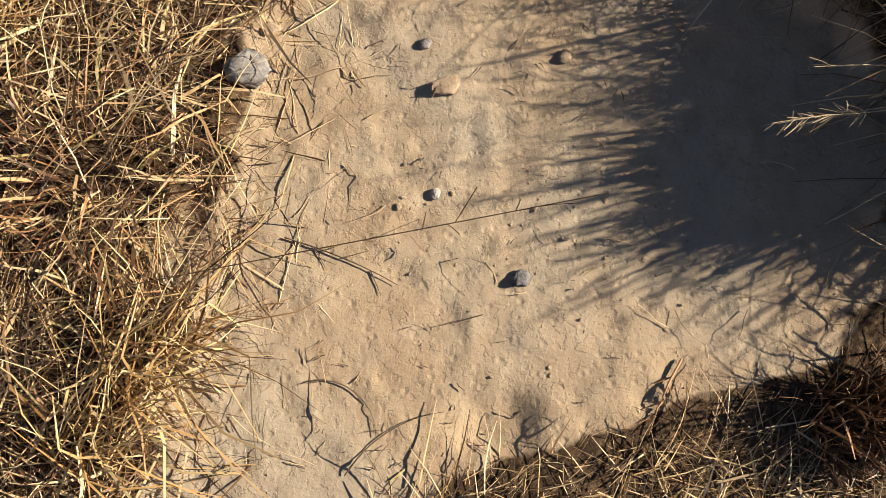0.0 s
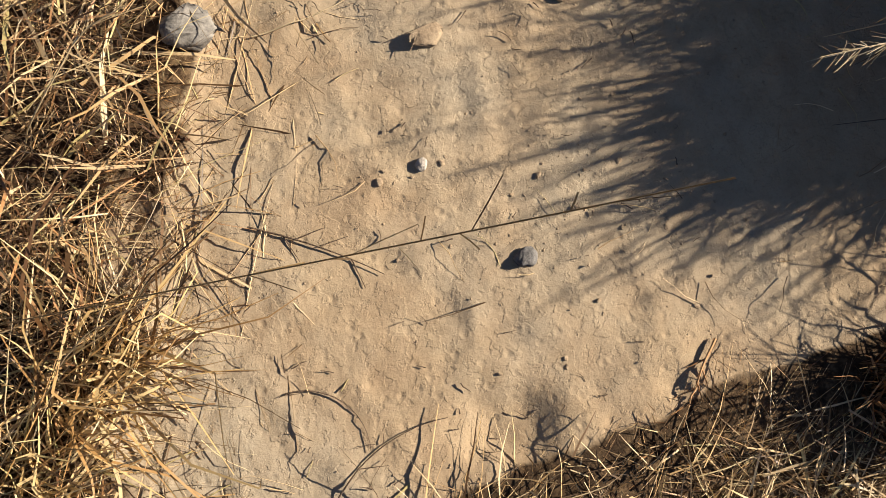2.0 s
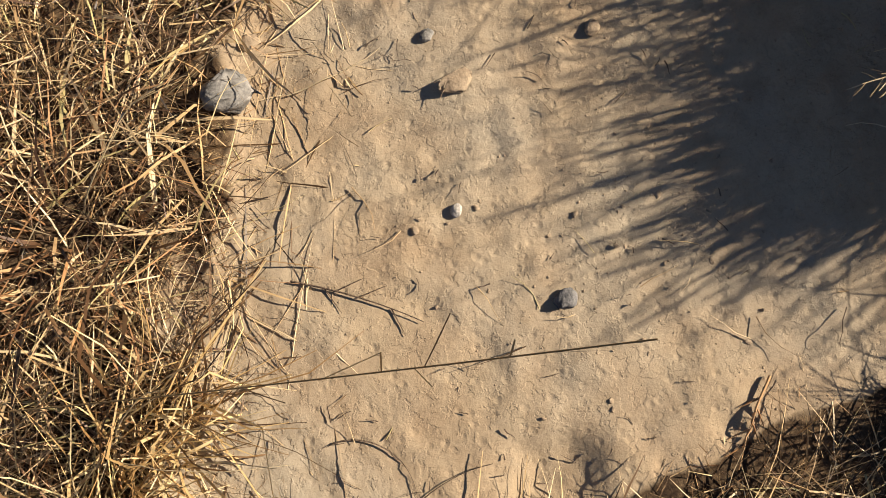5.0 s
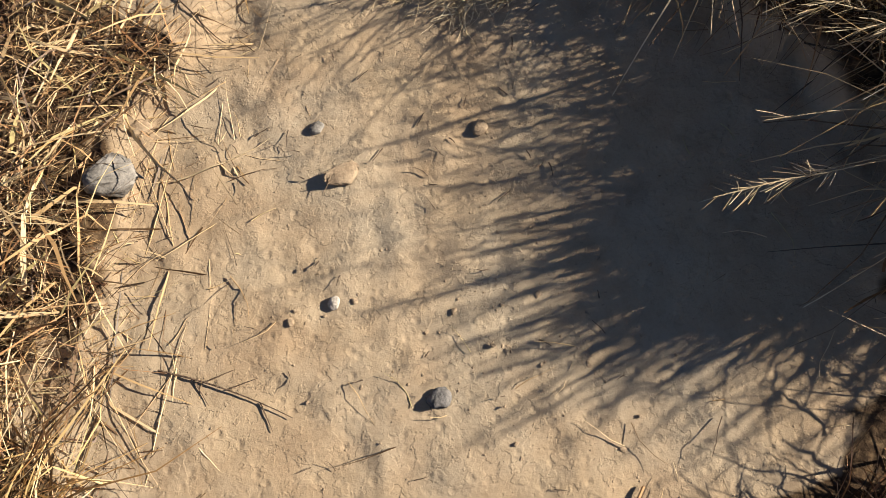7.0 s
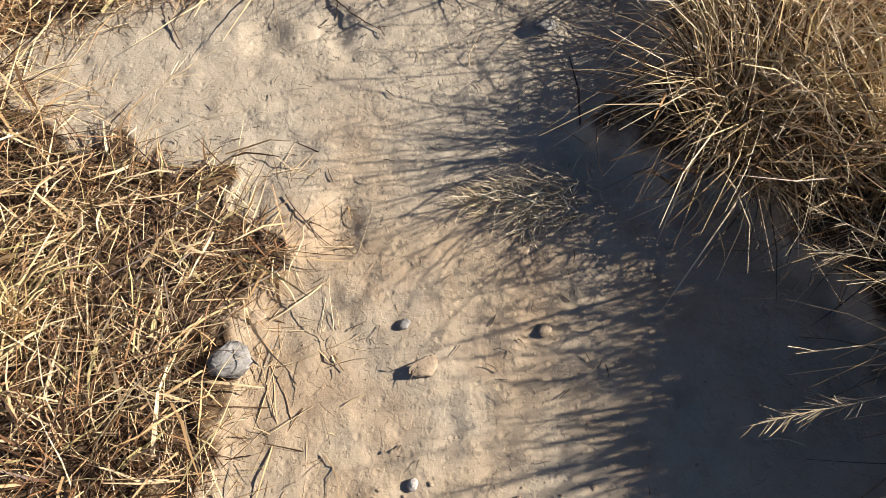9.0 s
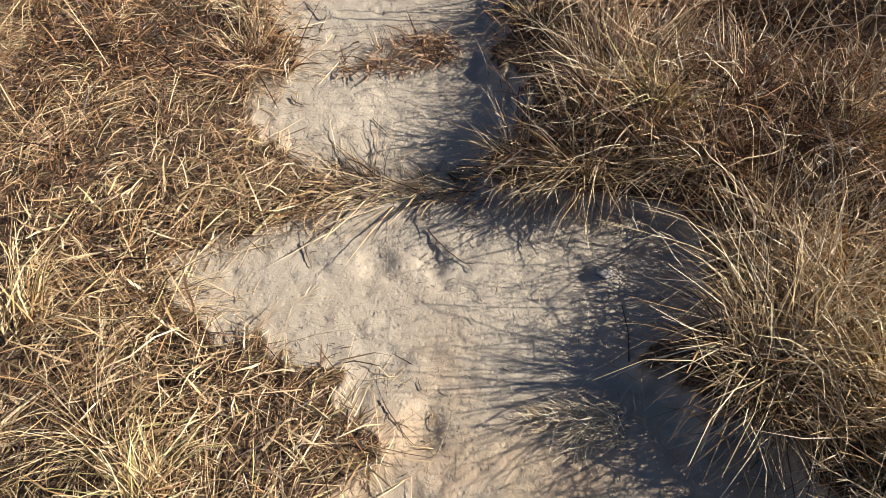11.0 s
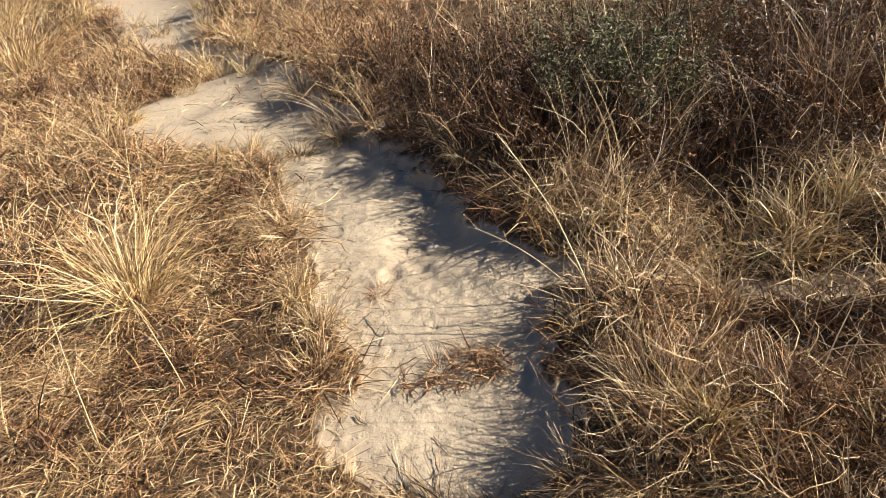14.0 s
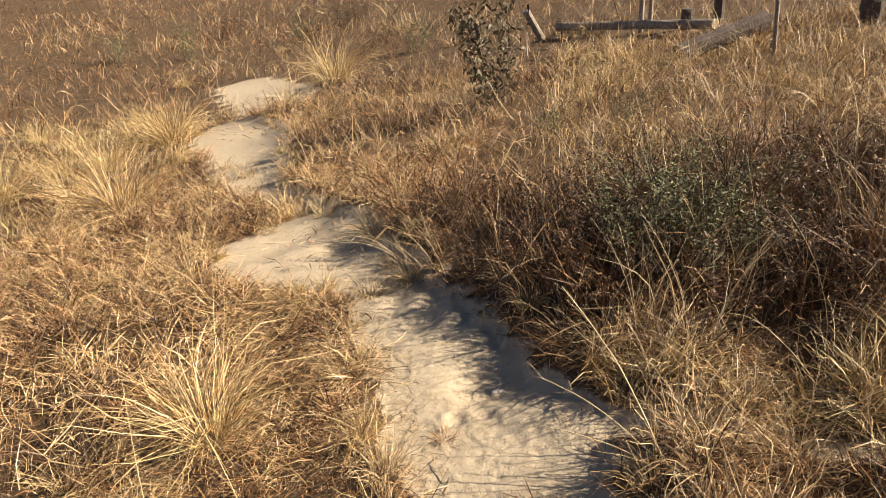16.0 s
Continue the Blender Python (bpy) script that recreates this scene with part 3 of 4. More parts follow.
for mat, n in ((HEATH_AND_SHADE, 420), (RUSSET, 420)):
    sward("thick_dry_grass", "dark russet grass clump leaning over the trail's lower edge", mat, n, (0.43, 0.60, 0.03, 0.115), lambda x, y: np.ones_like(x), (0.05, 0.125), (0.0, 0.6), (0.3, 1.6), 0.0032, 0.0, k=4)
sward("tall_straws", "tall thin pale straws rising from the bank", PALE, 300, (0.15, 1.7, 1.25, 2.75), lambda x, y: off_trail(x, y) * (1 - 0.85 * thicket(x, y)), (0.20, 0.42), (0.0, 0.35), (0.1, 1.1), 0.0022, 0.0, k=6)
sward("curled_straws", "pale curled straws tangled on the bank", PALE, 2200, (0.2, 1.7, 0.6, 2.75), lambda x, y: off_trail(x, y) * is_east(x, y) * (1 - 0.9 * thicket(x, y)) * (1 - 0.8 * gully(x, y)), (0.08, 0.26), (0.0, 1.0), (1.4, 3.2), 0.0016, 0.05, k=7, wob=0.2)

sward("thick_dry_grass", "tall dark stand of dry grass on the bank", OLIVE, 900, (0.63, 0.82, 0.39, 0.49), lambda x, y: np.ones_like(x), (0.25, 0.39), (0.0, 0.3), (0.1, 0.9), 0.005, 0.0, k=3)
sward("thick_dry_grass", "dark stand of dry grass on the bank", OLIVE, 1100, (0.64, 0.92, 0.57, 0.68), lambda x, y: np.ones_like(x), (0.12, 0.225), (0.0, 0.4), (0.2, 1.4), 0.0042, 0.0, k=3)
# dark grass in noise spots, coloured like the shaded dips it replaces
sward("dark_dead_grass", "dark brown dead grass on the slope, standing in for shaded dips", HEATH_AND_SHADE, 26000, (-3.4, -0.2, 0.9, 5.0), lambda x, y: off_trail(x, y) * (1 - is_east(x, y)) * dark_spots(x, y), (0.05, 0.15), (0.2, 1.3), (0.7, 2.0), 0.0034, 0.03, per_m=0.15, k=3)


def behind(x, y):
    """The slope round the start, which the walk leaves at its back."""
    return off_trail(x, y) * (1 - (np.abs(x) < 1.75) * (y > -0.5)) * (1 - (np.abs(x) < 4.6) * (x < 3.6) * (y > 0.6)) * (0.3 + 0.7 * sstep(0.3, 0.7, vnoise(x, y, 2, 83)))


sward("dry_grass_field", "dry straw grass on the slope behind", STRAW, 17000, (-8.0, 7.0, -5.0, 3.4), behind, (0.06, 0.24), (0.2, 1.4), (0.6, 1.9), 0.0055, 0.03, k=1)
sward("russet_grass_field", "reddish brown grass on the slope behind", RUSSET, 19000, (-8.0, 7.0, -5.0, 3.4), behind, (0.05, 0.20), (0.2, 1.4), (0.6, 1.9), 0.0055, 0.03, k=1)
SIDES = [(-4.6, -1.6, 0.6, 3.4), (1.6, 3.6, 0.6, 3.4)]
for box in SIDES:
    sward("dry_grass_field", "dry straw grass over the slope", STRAW, 15000, box, lambda x, y: 0.2 + 0.8 * sstep(0.2, 0.8, vnoise(x, y, 4, 43)), (0.06, 0.26), (0.2, 1.4), (0.6, 1.9), 0.0034, 0.04, per_m=0.15, k=2)
    sward("russet_grass_field", "reddish brown dry grass over the slope", RUSSET, 18000, box, lambda x, y: 0.2 + 0.8 * sstep(0.2, 0.8, vnoise(x, y, 3, 44)), (0.05, 0.20), (0.2, 1.4), (0.6, 1.9), 0.0034, 0.05, per_m=0.15, k=2)

MID = (-7.5, 6.0, 3.2, 9.0)
sward("dry_grass_field", "tall dry straw grass over the slope", STRAW, 56000, MID, lambda x, y: off_trail(x, y) * (1 - 0.8 * field_spots(x, y, 1.3)) * (1 - 0.93 * thicket(x, y)) * sstep(0.25, 0.75, vnoise(x, y, 2.4, 33)), (0.06, 0.34), (0.0, 0.9), (0.3, 1.9), 0.0021, 0.0, per_m=0.13, k=2)
sward("russet_grass_field", "reddish brown dry grass over the slope", RUSSET, 48000, MID, lambda x, y: off_trail(x, y) * (1 - 0.7 * thicket(x, y)) * (0.15 + 0.85 * sstep(0.3, 0.7, vnoise(x, y, 1.6, 34))), (0.05, 0.26), (0.0, 1.2), (0.4, 1.9), 0.0023, 0.06, per_m=0.13, k=2)
NEARER = (-4.2, -0.6, 3.1, 5.6)
sward("dry_grass_field", "dense dry straw grass beside the upper trail", STRAW, 24000, NEARER, lambda x, y: off_trail(x, y) * (1 - thicket(x, y)) * (0.2 + 0.8 * sstep(0.3, 0.7, vnoise(x, y, 4, 71))), (0.04, 0.22), (0.2, 1.4), (0.6, 2.0), 0.0023, 0.03, per_m=0.13, k=2)
sward("russet_grass_field", "dense russet grass beside the upper trail", RUSSET, 26000, NEARER, lambda x, y: off_trail(x, y) * (1 - thicket(x, y)), (0.04, 0.18), (0.2, 1.4), (0.6, 2.0), 0.0023, 0.04, per_m=0.13, k=2)
sward("dry_grass_field", "golden dry grass beyond the scrub", GOLD, 20000, (0.0, 6.0, 4.2, 9.2), lambda x, y: 0.15 + 0.85 * sstep(0.35, 0.65, vnoise(x, y, 1.7, 73)), (0.10, 0.32), (0.0, 0.8), (0.3, 1.8), 0.0023, 0.0, per_m=0.13, k=3)
FAR = (-24.0, 16.0, 8.6, 34.0)
sward("distant_dry_grass", "distant dry straw grass on the rising slope", STRAW, 60000, FAR, lambda x, y: off_trail(x, y) * (1 - 0.8 * field_spots(x, y, 0.7)) * sstep(0.25, 0.7, vnoise(x, y, 0.9, 35)) * sstep(40, 8, np.hypot(x, y)), (0.12, 0.45), (0.0, 0.7), (0.2, 1.7), 0.0030, 0.0, per_m=0.13, k=2, clump=1.5)
sward("distant_russet_grass", "distant reddish brown grass on the rising slope", RUSSET, 66000, FAR, lambda x, y: off_trail(x, y) * (0.2 + 0.8 * sstep(0.2, 0.7, vnoise(x, y, 0.7, 36))) * sstep(42, 8, np.hypot(x, y)), (0.10, 0.38), (0.0, 0.9), (0.2, 1.8), 0.0030, 0.05, per_m=0.13, k=2, clump=1.5)

for box, n, size in (((-7.5, 6.0, 4.2, 9.0), 34000, 1.3), (FAR, 20000, 0.7)):
    sward("dark_dead_grass", "patches of dark brown dead grass in the field", HEATH_AND_SHADE, n, box, lambda x, y: off_trail(x, y) * field_spots(x, y, size), (0.06, 0.28), (0.0, 1.0), (0.3, 1.9), 0.0026, 0.0, per_m=0.13, k=2)
sward("thicket_stems", "dense dark brown dry stalks standing in the scrub", HEATH_AND_SHADE, 62000, (-1.4, 3.4, 2.6, 4.6), lambda x, y: thicket(x, y) * (0.3 + 0.7 * sstep(0.3, 0.7, vnoise(x, y, 4, 53))), (0.08, 0.34), (0.0, 0.6), (0.2, 1.8), 0.0028, 0.0, per_m=0.1, k=2, clump=2.6)
sward("thicket_grass", "russet and straw grass stalks among the scrub", RUSSET, 20000, (-1.4, 3.4, 2.6, 4.6), lambda x, y: thicket(x, y) * sstep(0.35, 0.7, vnoise(x, y, 3, 52)), (0.10, 0.34), (0.0, 0.6), (0.3, 2.0), 0.0024, 0.0, per_m=0.1, k=3, clump=4.0)
sward("thicket_straws", "pale thin straws among the scrub", PALE, 2400, (-1.4, 3.4, 2.6, 4.6), thicket, (0.2, 0.5), (0.0, 0.5), (0.2, 1.5), 0.0024, 0.0, per_m=0.1, k=5, clump=4.0)
for box in SIDES + [MID]:
    sward("straw_chaff", "crumbled straw and dead leaf bits on the soil", STRAW, 6000, box, off_trail, (0.03, 0.11), (1.0, 1.6), (1.4, 1.8), 0.0034, 0.03, per_m=0.15, k=1)

sward("trail_litter", "straws and crumbs of dry grass strewn on the upper trail", STRAW, 9000, (-5.0, 0.1, 2.3, 9.0), lambda x, y: bare_at(x, y) * sstep(0.45, 0.7, vnoise(x, y, 3.5, 95)), (0.03, 0.12), (1.2, 1.57), (1.45, 1.8), 0.0022, 0.006, per_m=0.1, k=2)
sward("trail_litter", "low russet grass growing in patches on the upper trail", RUSSET, 9000, (-5.0, -0.9, 3.2, 9.0), lambda x, y: bare_at(x, y) * sstep(0.6, 0.72, vnoise(x, y, 2.6, 96)), (0.04, 0.14), (0.3, 1.4), (0.8, 2.0), 0.0026, 0.0, per_m=0.1, k=2)

# ---- tussocks ----
golden = tussock("golden dry grass tussock with orange base beside the trail", GOLD, 130, 0.05, 0.20, 1.1, 0.0, 4, 0.26, 0, 0.0032)
dark = tussock("dense olive grass tussock with pale arching blades", OLIVE, 270, 0.075, 0.25, 1.1, None, 14, 0.34, 5, 0.0021, 2.9)
pale = tussock("pale dry grass tussock standing on the bank", STRAW, 80, 0.06, 0.18, 0.95, None, 7, 0.33, 8, 0.0025, 2.2)
russet = tussock("low russet dry grass tussock", RUSSET, 130, 0.08, 0.14, 1.3, None, 3, 0.22, 4, 0.0034)
flat = tussock("flattened pale grass clump spilling onto the trail", PALE, 85, 0.05, 0.12, 1.0, math.pi, 8, 0.14, 0, 0.0030)
for ob in flat.children:
    ob.matrix_basis = Matrix.LocRotScale(None, None, (1.0, 0.75, 0.15))
fan = tussock("wide fan of long pale golden grass", GOLD, 380, 0.07, 0.48, 1.2, None, 14, 0.55, 0, 0.0026)

arching = tussock("pale grass tussock with long curling blades", PALE, 70, 0.05, 0.30, 1.1, None, 6, 0.36, 0, 0.0020, 3.0)

put(arching, 0.49, 0.84, 0.4)
put_copy(arching, 0.45, 0.78, 1.3, 0.9)
put_copy(arching, 0.45, 0.88, 5.1, 0.75)
put_copy(arching, 0.66, 0.76, 2.0, 0.8)
put_copy(arching, 0.60, 1.02, 4.0, 0.8)
put(golden, -0.36, 0.21, 0.1)
put(dark, 0.50, 0.82, 0.3, 0.95)
put(flat, 0.24, 0.75, 0.1, 1.0)
put(pale, 0.30, 2.02, 0.0, 1.1)
put(russet, -0.43, 0.43, 0.0)
put(fan, -1.33, 2.22, 0.0)
for x, y, turn, size, kind in [
        (-0.42, 0.12, 0.5, 0.9, golden), (-0.55, 0.62, 1.9, 0.8, golden), (-0.90, 0.95, 1.2, 1.0, golden), (-0.66, 0.72, 2.2, 0.7, dark),
        (-0.62, 1.98, 2.0, 0.8, pale), (-0.74, 2.15, 4.0, 0.8, pale), (-0.86, 2.62, 1.0, 0.8, pale), (-0.60, 1.82, 1.0, 0.7, pale),
        (0.68, 0.42, 1.0, 0.9, dark), (0.72, 0.56, 2.0, 1.0, dark), (0.62, 0.90, 3.0, 0.9, pale), 
        (0.62, 0.80, 2.6, 0.9, golden), (0.56, 0.86, 3.1, 1.0, golden), (0.66, 0.72, 3.3, 0.9, golden), (0.73, 0.86, 2.9, 1.0, golden), (0.61, 0.96, 2.8, 0.9, golden), (0.58, 0.70, 3.0, 0.8, pale), (0.22, 1.27, 2.8, 0.75, dark), (0.08, 1.31, 2.8, 0.55, dark), (0.63, 0.66, 3.1, 0.9, dark), (0.62, 0.10, 3.1, 0.45, russet), (0.17, 0.765, 0.2, 0.75, flat), (0.19, 0.735, 0.8, 0.7, flat), (0.12, 0.755, -0.1, 0.6, flat), (0.45, 0.84, 1.3, 0.75, dark), (0.46, 0.75, 2.9, 0.5, dark), (0.49, 1.00, 5.0, 0.8, dark), (0.56, 1.14, 0.4, 1.0, pale),
        (0.44, 1.28, 2.0, 0.6, dark), (0.32, 1.34, 3.5, 0.6, pale), (0.20, 1.30, 0.3, 0.9, flat), (0.12, 1.27, 0.4, 0.8, flat),
        (-0.05, 1.28, 0.2, 0.7, flat), (-0.16, 1.27, -0.4, 0.7, flat),
        (0.20, 1.40, 1.0, 0.7, pale), (0.24, 1.60, 2.0, 0.75, russet), (0.26, 1.46, 1.7, 0.7, dark), (0.30, 1.62, 2.7, 0.7, russet), (0.34, 1.38, 0.7, 0.8, russet), (0.32, 1.52, 0.9, 1.0, pale), (-0.76, 3.36, 0.9, 0.8, dark), (-0.90, 3.52, 2.9, 0.8, pale), (-1.08, 3.95, 0.4, 0.9, dark), (-1.0, 4.12, 1.4, 0.9, russet), (-1.2, 3.30, 1.4, 0.6, golden), (-0.12, 1.74, 0.3, 0.7, flat), (-0.24, 1.74, 2.0, 0.45, russet), (-0.18, 1.77, 4.0, 0.45, russet),
        (0.16, 1.80, 0.0, 0.7, dark), (0.22, 1.95, 1.5, 0.9, pale), (0.12, 2.22, 2.5, 0.8, pale), (0.06, 2.45, 3.0, 0.8, pale), (-0.06, 2.62, 3.5, 0.8, pale),
        (-0.20, 2.85, 1.0, 0.6, dark), (-0.30, 3.05, 2.0, 0.5, dark), (-0.46, 3.25, 2.7, 0.45, pale), (-0.46, 2.12, 1.5, 0.4, russet), (-0.95, 3.2, 1.5, 0.6, dark),
        (-1.55, 4.45, 0.3, 1.0, pale), (-1.75, 4.6, 1.3, 1.0, pale), (-1.9, 4.7, 2.3, 1.1, golden), (-2.7, 5.9, 0.4, 1.0, pale), (-3.3, 8.7, 0.0, 1.5, dark), (-3.7, 8.8, 1.0, 1.4, russet), (-4.1, 8.9, 2.0, 1.4, pale)]:
    put_copy(kind, x, y, turn, size)
for i in range(52):
    x, y = uni(0.15, 1.6, 1)[0], uni(0.75, 2.95, 1)[0]
    if float(bare_at(x - 0.08, y)) < 0.1 and float(gully(x, y)) < 0.2 and float(thicket(x, y)) < 0.3:
        put_copy((pale, russet, golden, pale)[i % 4], x, y, uni(0, TAU, 1)[0], uni(0.6, 1.1, 1)[0])
for i in range(34):
    x, y = uni(-1.9, -0.5, 1)[0], uni(0.0, 3.6, 1)[0]
    if float(bare_at(x + 0.1, y)) < 0.1 and math.hypot(x + 1.33, y - 2.22) > 0.3:
        put_copy((russet, golden, russet, pale)[i % 4], x, y, uni(0, TAU, 1)[0], uni(0.45, 0.8, 1)[0])
for i in range(48):
    x, y = uni(-6, 4.5, 1)[0], uni(3.2, 9, 1)[0]
    if float(bare_at(x, y)) < 0.05 and float(thicket(x, y)) < 0.4:
        put_copy((pale, russet, golden, dark)[i % 4], x, y, uni(0, TAU, 1)[0], uni(0.7, 1.3, 1)[0])


for i in range(26):
    x, y = uni(-7.5, -3.0, 1)[0], uni(4.6, 9.5, 1)[0]
    if float(bare_at(x, y)) < 0.05 and x < -0.5 * y:
        put_copy(fan if i % 3 else pale, x, y, uni(0, TAU, 1)[0], uni(0.8, 1.5, 1)[0])


for i in range(14):
    x, y = uni(-11.0, 5.0, 1)[0], uni(8.6, 17.0, 1)[0]
    if float(bare_at(x, y)) < 0.05:
        put_copy((fan, pale, golden, russet, dark)[i % 5], x, y, uni(0, TAU, 1)[0], uni(1.0, 2.0, 1)[0])


for y in np.arange(1.75, 3.3, 0.19):
    x = float(np.interp(y, TRAIL[:, 0], TRAIL[:, 1])) - uni(0.02, 0.16, 1)[0]
    put_copy((pale, golden, pale, russet)[int(y * 100) % 4], x, y, uni(0, TAU, 1)[0], uni(0.5, 0.8, 1)[0])
for i in range(16):
    x = uni(0.0, 1.5, 1)[0]
    put_copy((pale, golden)[i % 2], x, 2.42 - 0.3 * x + uni(-0.12, 0.12, 1)[0], uni(0, TAU, 1)[0], uni(0.8, 1.2, 1)[0])
count = 0
while count < 56:
    x, y = uni(-5.2, -0.5, 1)[0], uni(3.0, 9.0, 1)[0]
    if 0.15 < float(bare_at(x, y)) < 0.97:
        put_copy((russet, pale, flat, golden)[count % 4], x, y, uni(0, TAU, 1)[0], uni(0.4, 0.8, 1)[0])
        count += 1


def long_stem(label, x, y, turn, length, lean0, lean1, thick=0.002, per=14, reach=0.035, name="grass_plant", mat=None, sway=0.03):
    """One long flowering grass stem rooted at x, y."""
    root = tagged(new(name), label, "grass")
    one = np.array([0.0])
    p = arcs(one, one, one - 0.01, one + turn, one + length, one + lean0, one + lean1, 12, sway)
    part("stalk", mesh_of("stalk", *tubes(p, np.array([thick])), mat or PALE), root)
    if per:
        tagged(part("seed_head", mesh_of("seed_head", *plumes(p, per, reach, 0.0008), mat or PALE), root), kind="stuff")
    return put(root, x, y)


long_stem("long dry grass stem leaning out over the trail", -0.58, 0.26, -0.05, 0.84, 0.64, 0.76, 0.0018, 16, 0.02, mat=OLIVE, sway=0.004)
long_stem("dry panicle stem nodding over the sand", -0.43, 0.86, 0.3, 0.26, 0.8, 1.5, 0.002, 16, 0.03)
long_stem("dry panicle stem nodding over the sand", -0.45, 0.90, 0.6, 0.22, 0.7, 1.5, 0.002, 14, 0.03)
long_stem("dry panicle stem nodding over the sand", -0.40, 0.84, 0.9, 0.20, 0.5, 1.3, 0.002, 14, 0.03)
long_stem("pale branched seed stem reaching over the shaded trail", 0.70, 0.54, 3.0, 0.30, 0.9, 1.5, 0.0024, 30, 0.04)
long_stem("pale branched seed stem reaching over the shaded trail", 0.70, 0.60, 3.4, 0.26, 0.8, 1.5, 0.0024, 26, 0.04)
long_stem("pale branched seed stem reaching over the shaded trail", 0.66, 0.64, 3.6, 0.24, 0.8, 1.6, 0.0024, 20, 0.04)
long_stem("pale branched seed stem reaching over the shaded trail", 0.68, 0.455, 3.28, 0.37, 1.12, 1.56, 0.0024, 60, 0.026, sway=0.02)
long_stem("pale branched seed stem reaching over the shaded trail", 0.68, 0.48, 3.10, 0.29, 1.05, 1.6, 0.0028, 6, 0.03, sway=0.02)
long_stem("pale branched seed stem reaching over the shaded trail", 0.68, 0.50, 2.65, 0.30, 0.9, 1.45, 0.0024, 40, 0.026, sway=0.02)
long_stem("pale forked grass stem hanging over the trail", 0.52, 0.98, 3.0, 0.34, 0.9, 1.6, 0.0026, 14, 0.06)
long_stem("pale forked grass stem hanging over the trail", 0.53, 1.00, 2.8, 0.28, 0.8, 1.6, 0.0024, 12, 0.05)
long_stem("tall pale grass stem leaning over the trail", 0.20, 1.86, 2.35, 0.60, 0.5, 1.0, 0.006, 7, 0.10)
long_stem("tall pale grass stem leaning over the trail", 0.19, 1.90, 2.75, 0.42, 0.8, 1.5, 0.0045, 8, 0.08)
long_stem("tall pale grass stem leaning over the trail", 0.18, 1.88, 3.1, 0.36, 0.9, 1.6, 0.004, 8, 0.07)
long_stem("tall pale grass stem beside the fan of grass", -1.15, 1.55, 2.2, 0.60, 0.25, 0.7, 0.004, 0)
long_stem("tall pale grass stem beside the fan of grass", -0.98, 1.75, 2.6, 0.55, 0.35, 0.8, 0.003, 0)
for i in range(7):
    long_stem("pale curving grass stem over the upper trail", -0.58 - 0.05 * i, 3.2 + 0.06 * i, 2.4 + 0.2 * i, 0.42, 0.3 + 0.1 * (i % 3), 1.7, 0.004, 5, 0.08)
for i in range(70):
    x, y = uni(0.12, 1.5, 1)[0], uni(0.9, 3.2, 1)[0]
    if float(bare_at(x, y)) < 0.1:
        long_stem("tall pale grass stem standing on the bank", x, y, uni(0, TAU, 1)[0], uni(0.3, 0.55, 1)[0], uni(0, 0.3, 1)[0], uni(0.2, 1.2, 1)[0], 0.0034, 12, 0.045)


# ---- shrubs ----
def shrub(label, mat, stems, height, leaves, leaf, droop=0.0, spread_out=0.6, base=0.10, bend=2):
    root = new("shrub")
    tagged(root, label, "shrub", "shrubs on the bank")
    q = uni(0, TAU, stems)
    r = base * np.sqrt(uni(0, 1, stems))
    p = arcs(r * np.cos(q), r * np.sin(q), np.full(stems, -0.02), q, height * uni(0.6, 1.15, stems), uni(0.0, 0.3, stems) * spread_out * 2, uni(0.2, 0.9, stems) * spread_out * 1.6, 7, 0.15)
    for one in p:
        part("stem", mesh_of("stem", *tubes(one[None], np.array([0.005])), TWIG), root, "thin dark brown stem")
    i = rng.integers(0, stems, leaves)
    k = rng.integers(1, 7, leaves)
    fr = uni(0, 1, leaves)[:, None]
    at = p[i, k] * (1 - fr) + p[i, np.minimum(k + 1, 7)] * fr
    at += rng.normal(size=at.shape) * leaf * 0.9
    d = rng.normal(size=at.shape)
    d[:, 2] = d[:, 2] * 0.5 - droop
    d /= np.linalg.norm(d, axis=1, keepdims=True)
    pts = at[:, None] + d[:, None] * (uni(0.6, 1.2, leaves) * leaf)[:, None, None] * np.linspace(0, 1, bend)[None, :, None]
    pts[:, -1, 2] -= leaf * 0.15
    tagged(part("foliage", mesh_of("foliage", *ribbons(pts, uni(0.6, 1.1, leaves) * leaf * 0.5, 0.15), mat), root), kind="stuff")
    return root


leafy = shrub("low green leafy shrub among dark dry scrub", LEAF, 13, 0.36, 1200, 0.017)
put(leafy, 0.45, 3.15, 0, 1.3)
for x, y, turn, size in [(0.30, 2.98, 1.4, 1.2), (0.46, 2.92, 3.4, 1.15), (0.42, 3.1, 5.4, 1.25), (0.60, 3.05, 0.4, 1.25), (0.28, 3.25, 1.0, 1.25), (0.66, 3.30, 2.0, 1.2), (0.50, 3.6, 2.5, 1.1), (0.62, 3.85, 3.0, 1.0), (0.38, 3.0, 1.1, 0.8), (0.75, 3.0, 5.2, 0.85), (0.30, 3.9, 0.8, 0.9), (1.5, 3.6, 4.4, 0.8), (-0.1, 5.2, 2.9, 0.8), (0.5, 5.4, 1.9, 0.8)]:
    put_copy(leafy, x, y, turn, size)
scrub = shrub("low dark brown scrub bush with small dry leaves", HEATH_AND_SHADE, 12, 0.33, 1000, 0.018, 0.0, 0.8, 0.18)
put(scrub, 0.85, 3.05)
count = 0
while count < 72:
    x, y = uni(-1.4, 3.0, 1)[0], uni(2.6, 6.2, 1)[0]
    if rng.random() < float(thicket(x, y)):
        put_copy(scrub, x, y, uni(0, TAU, 1)[0], uni(0.75, 1.2, 1)[0])
        count += 1
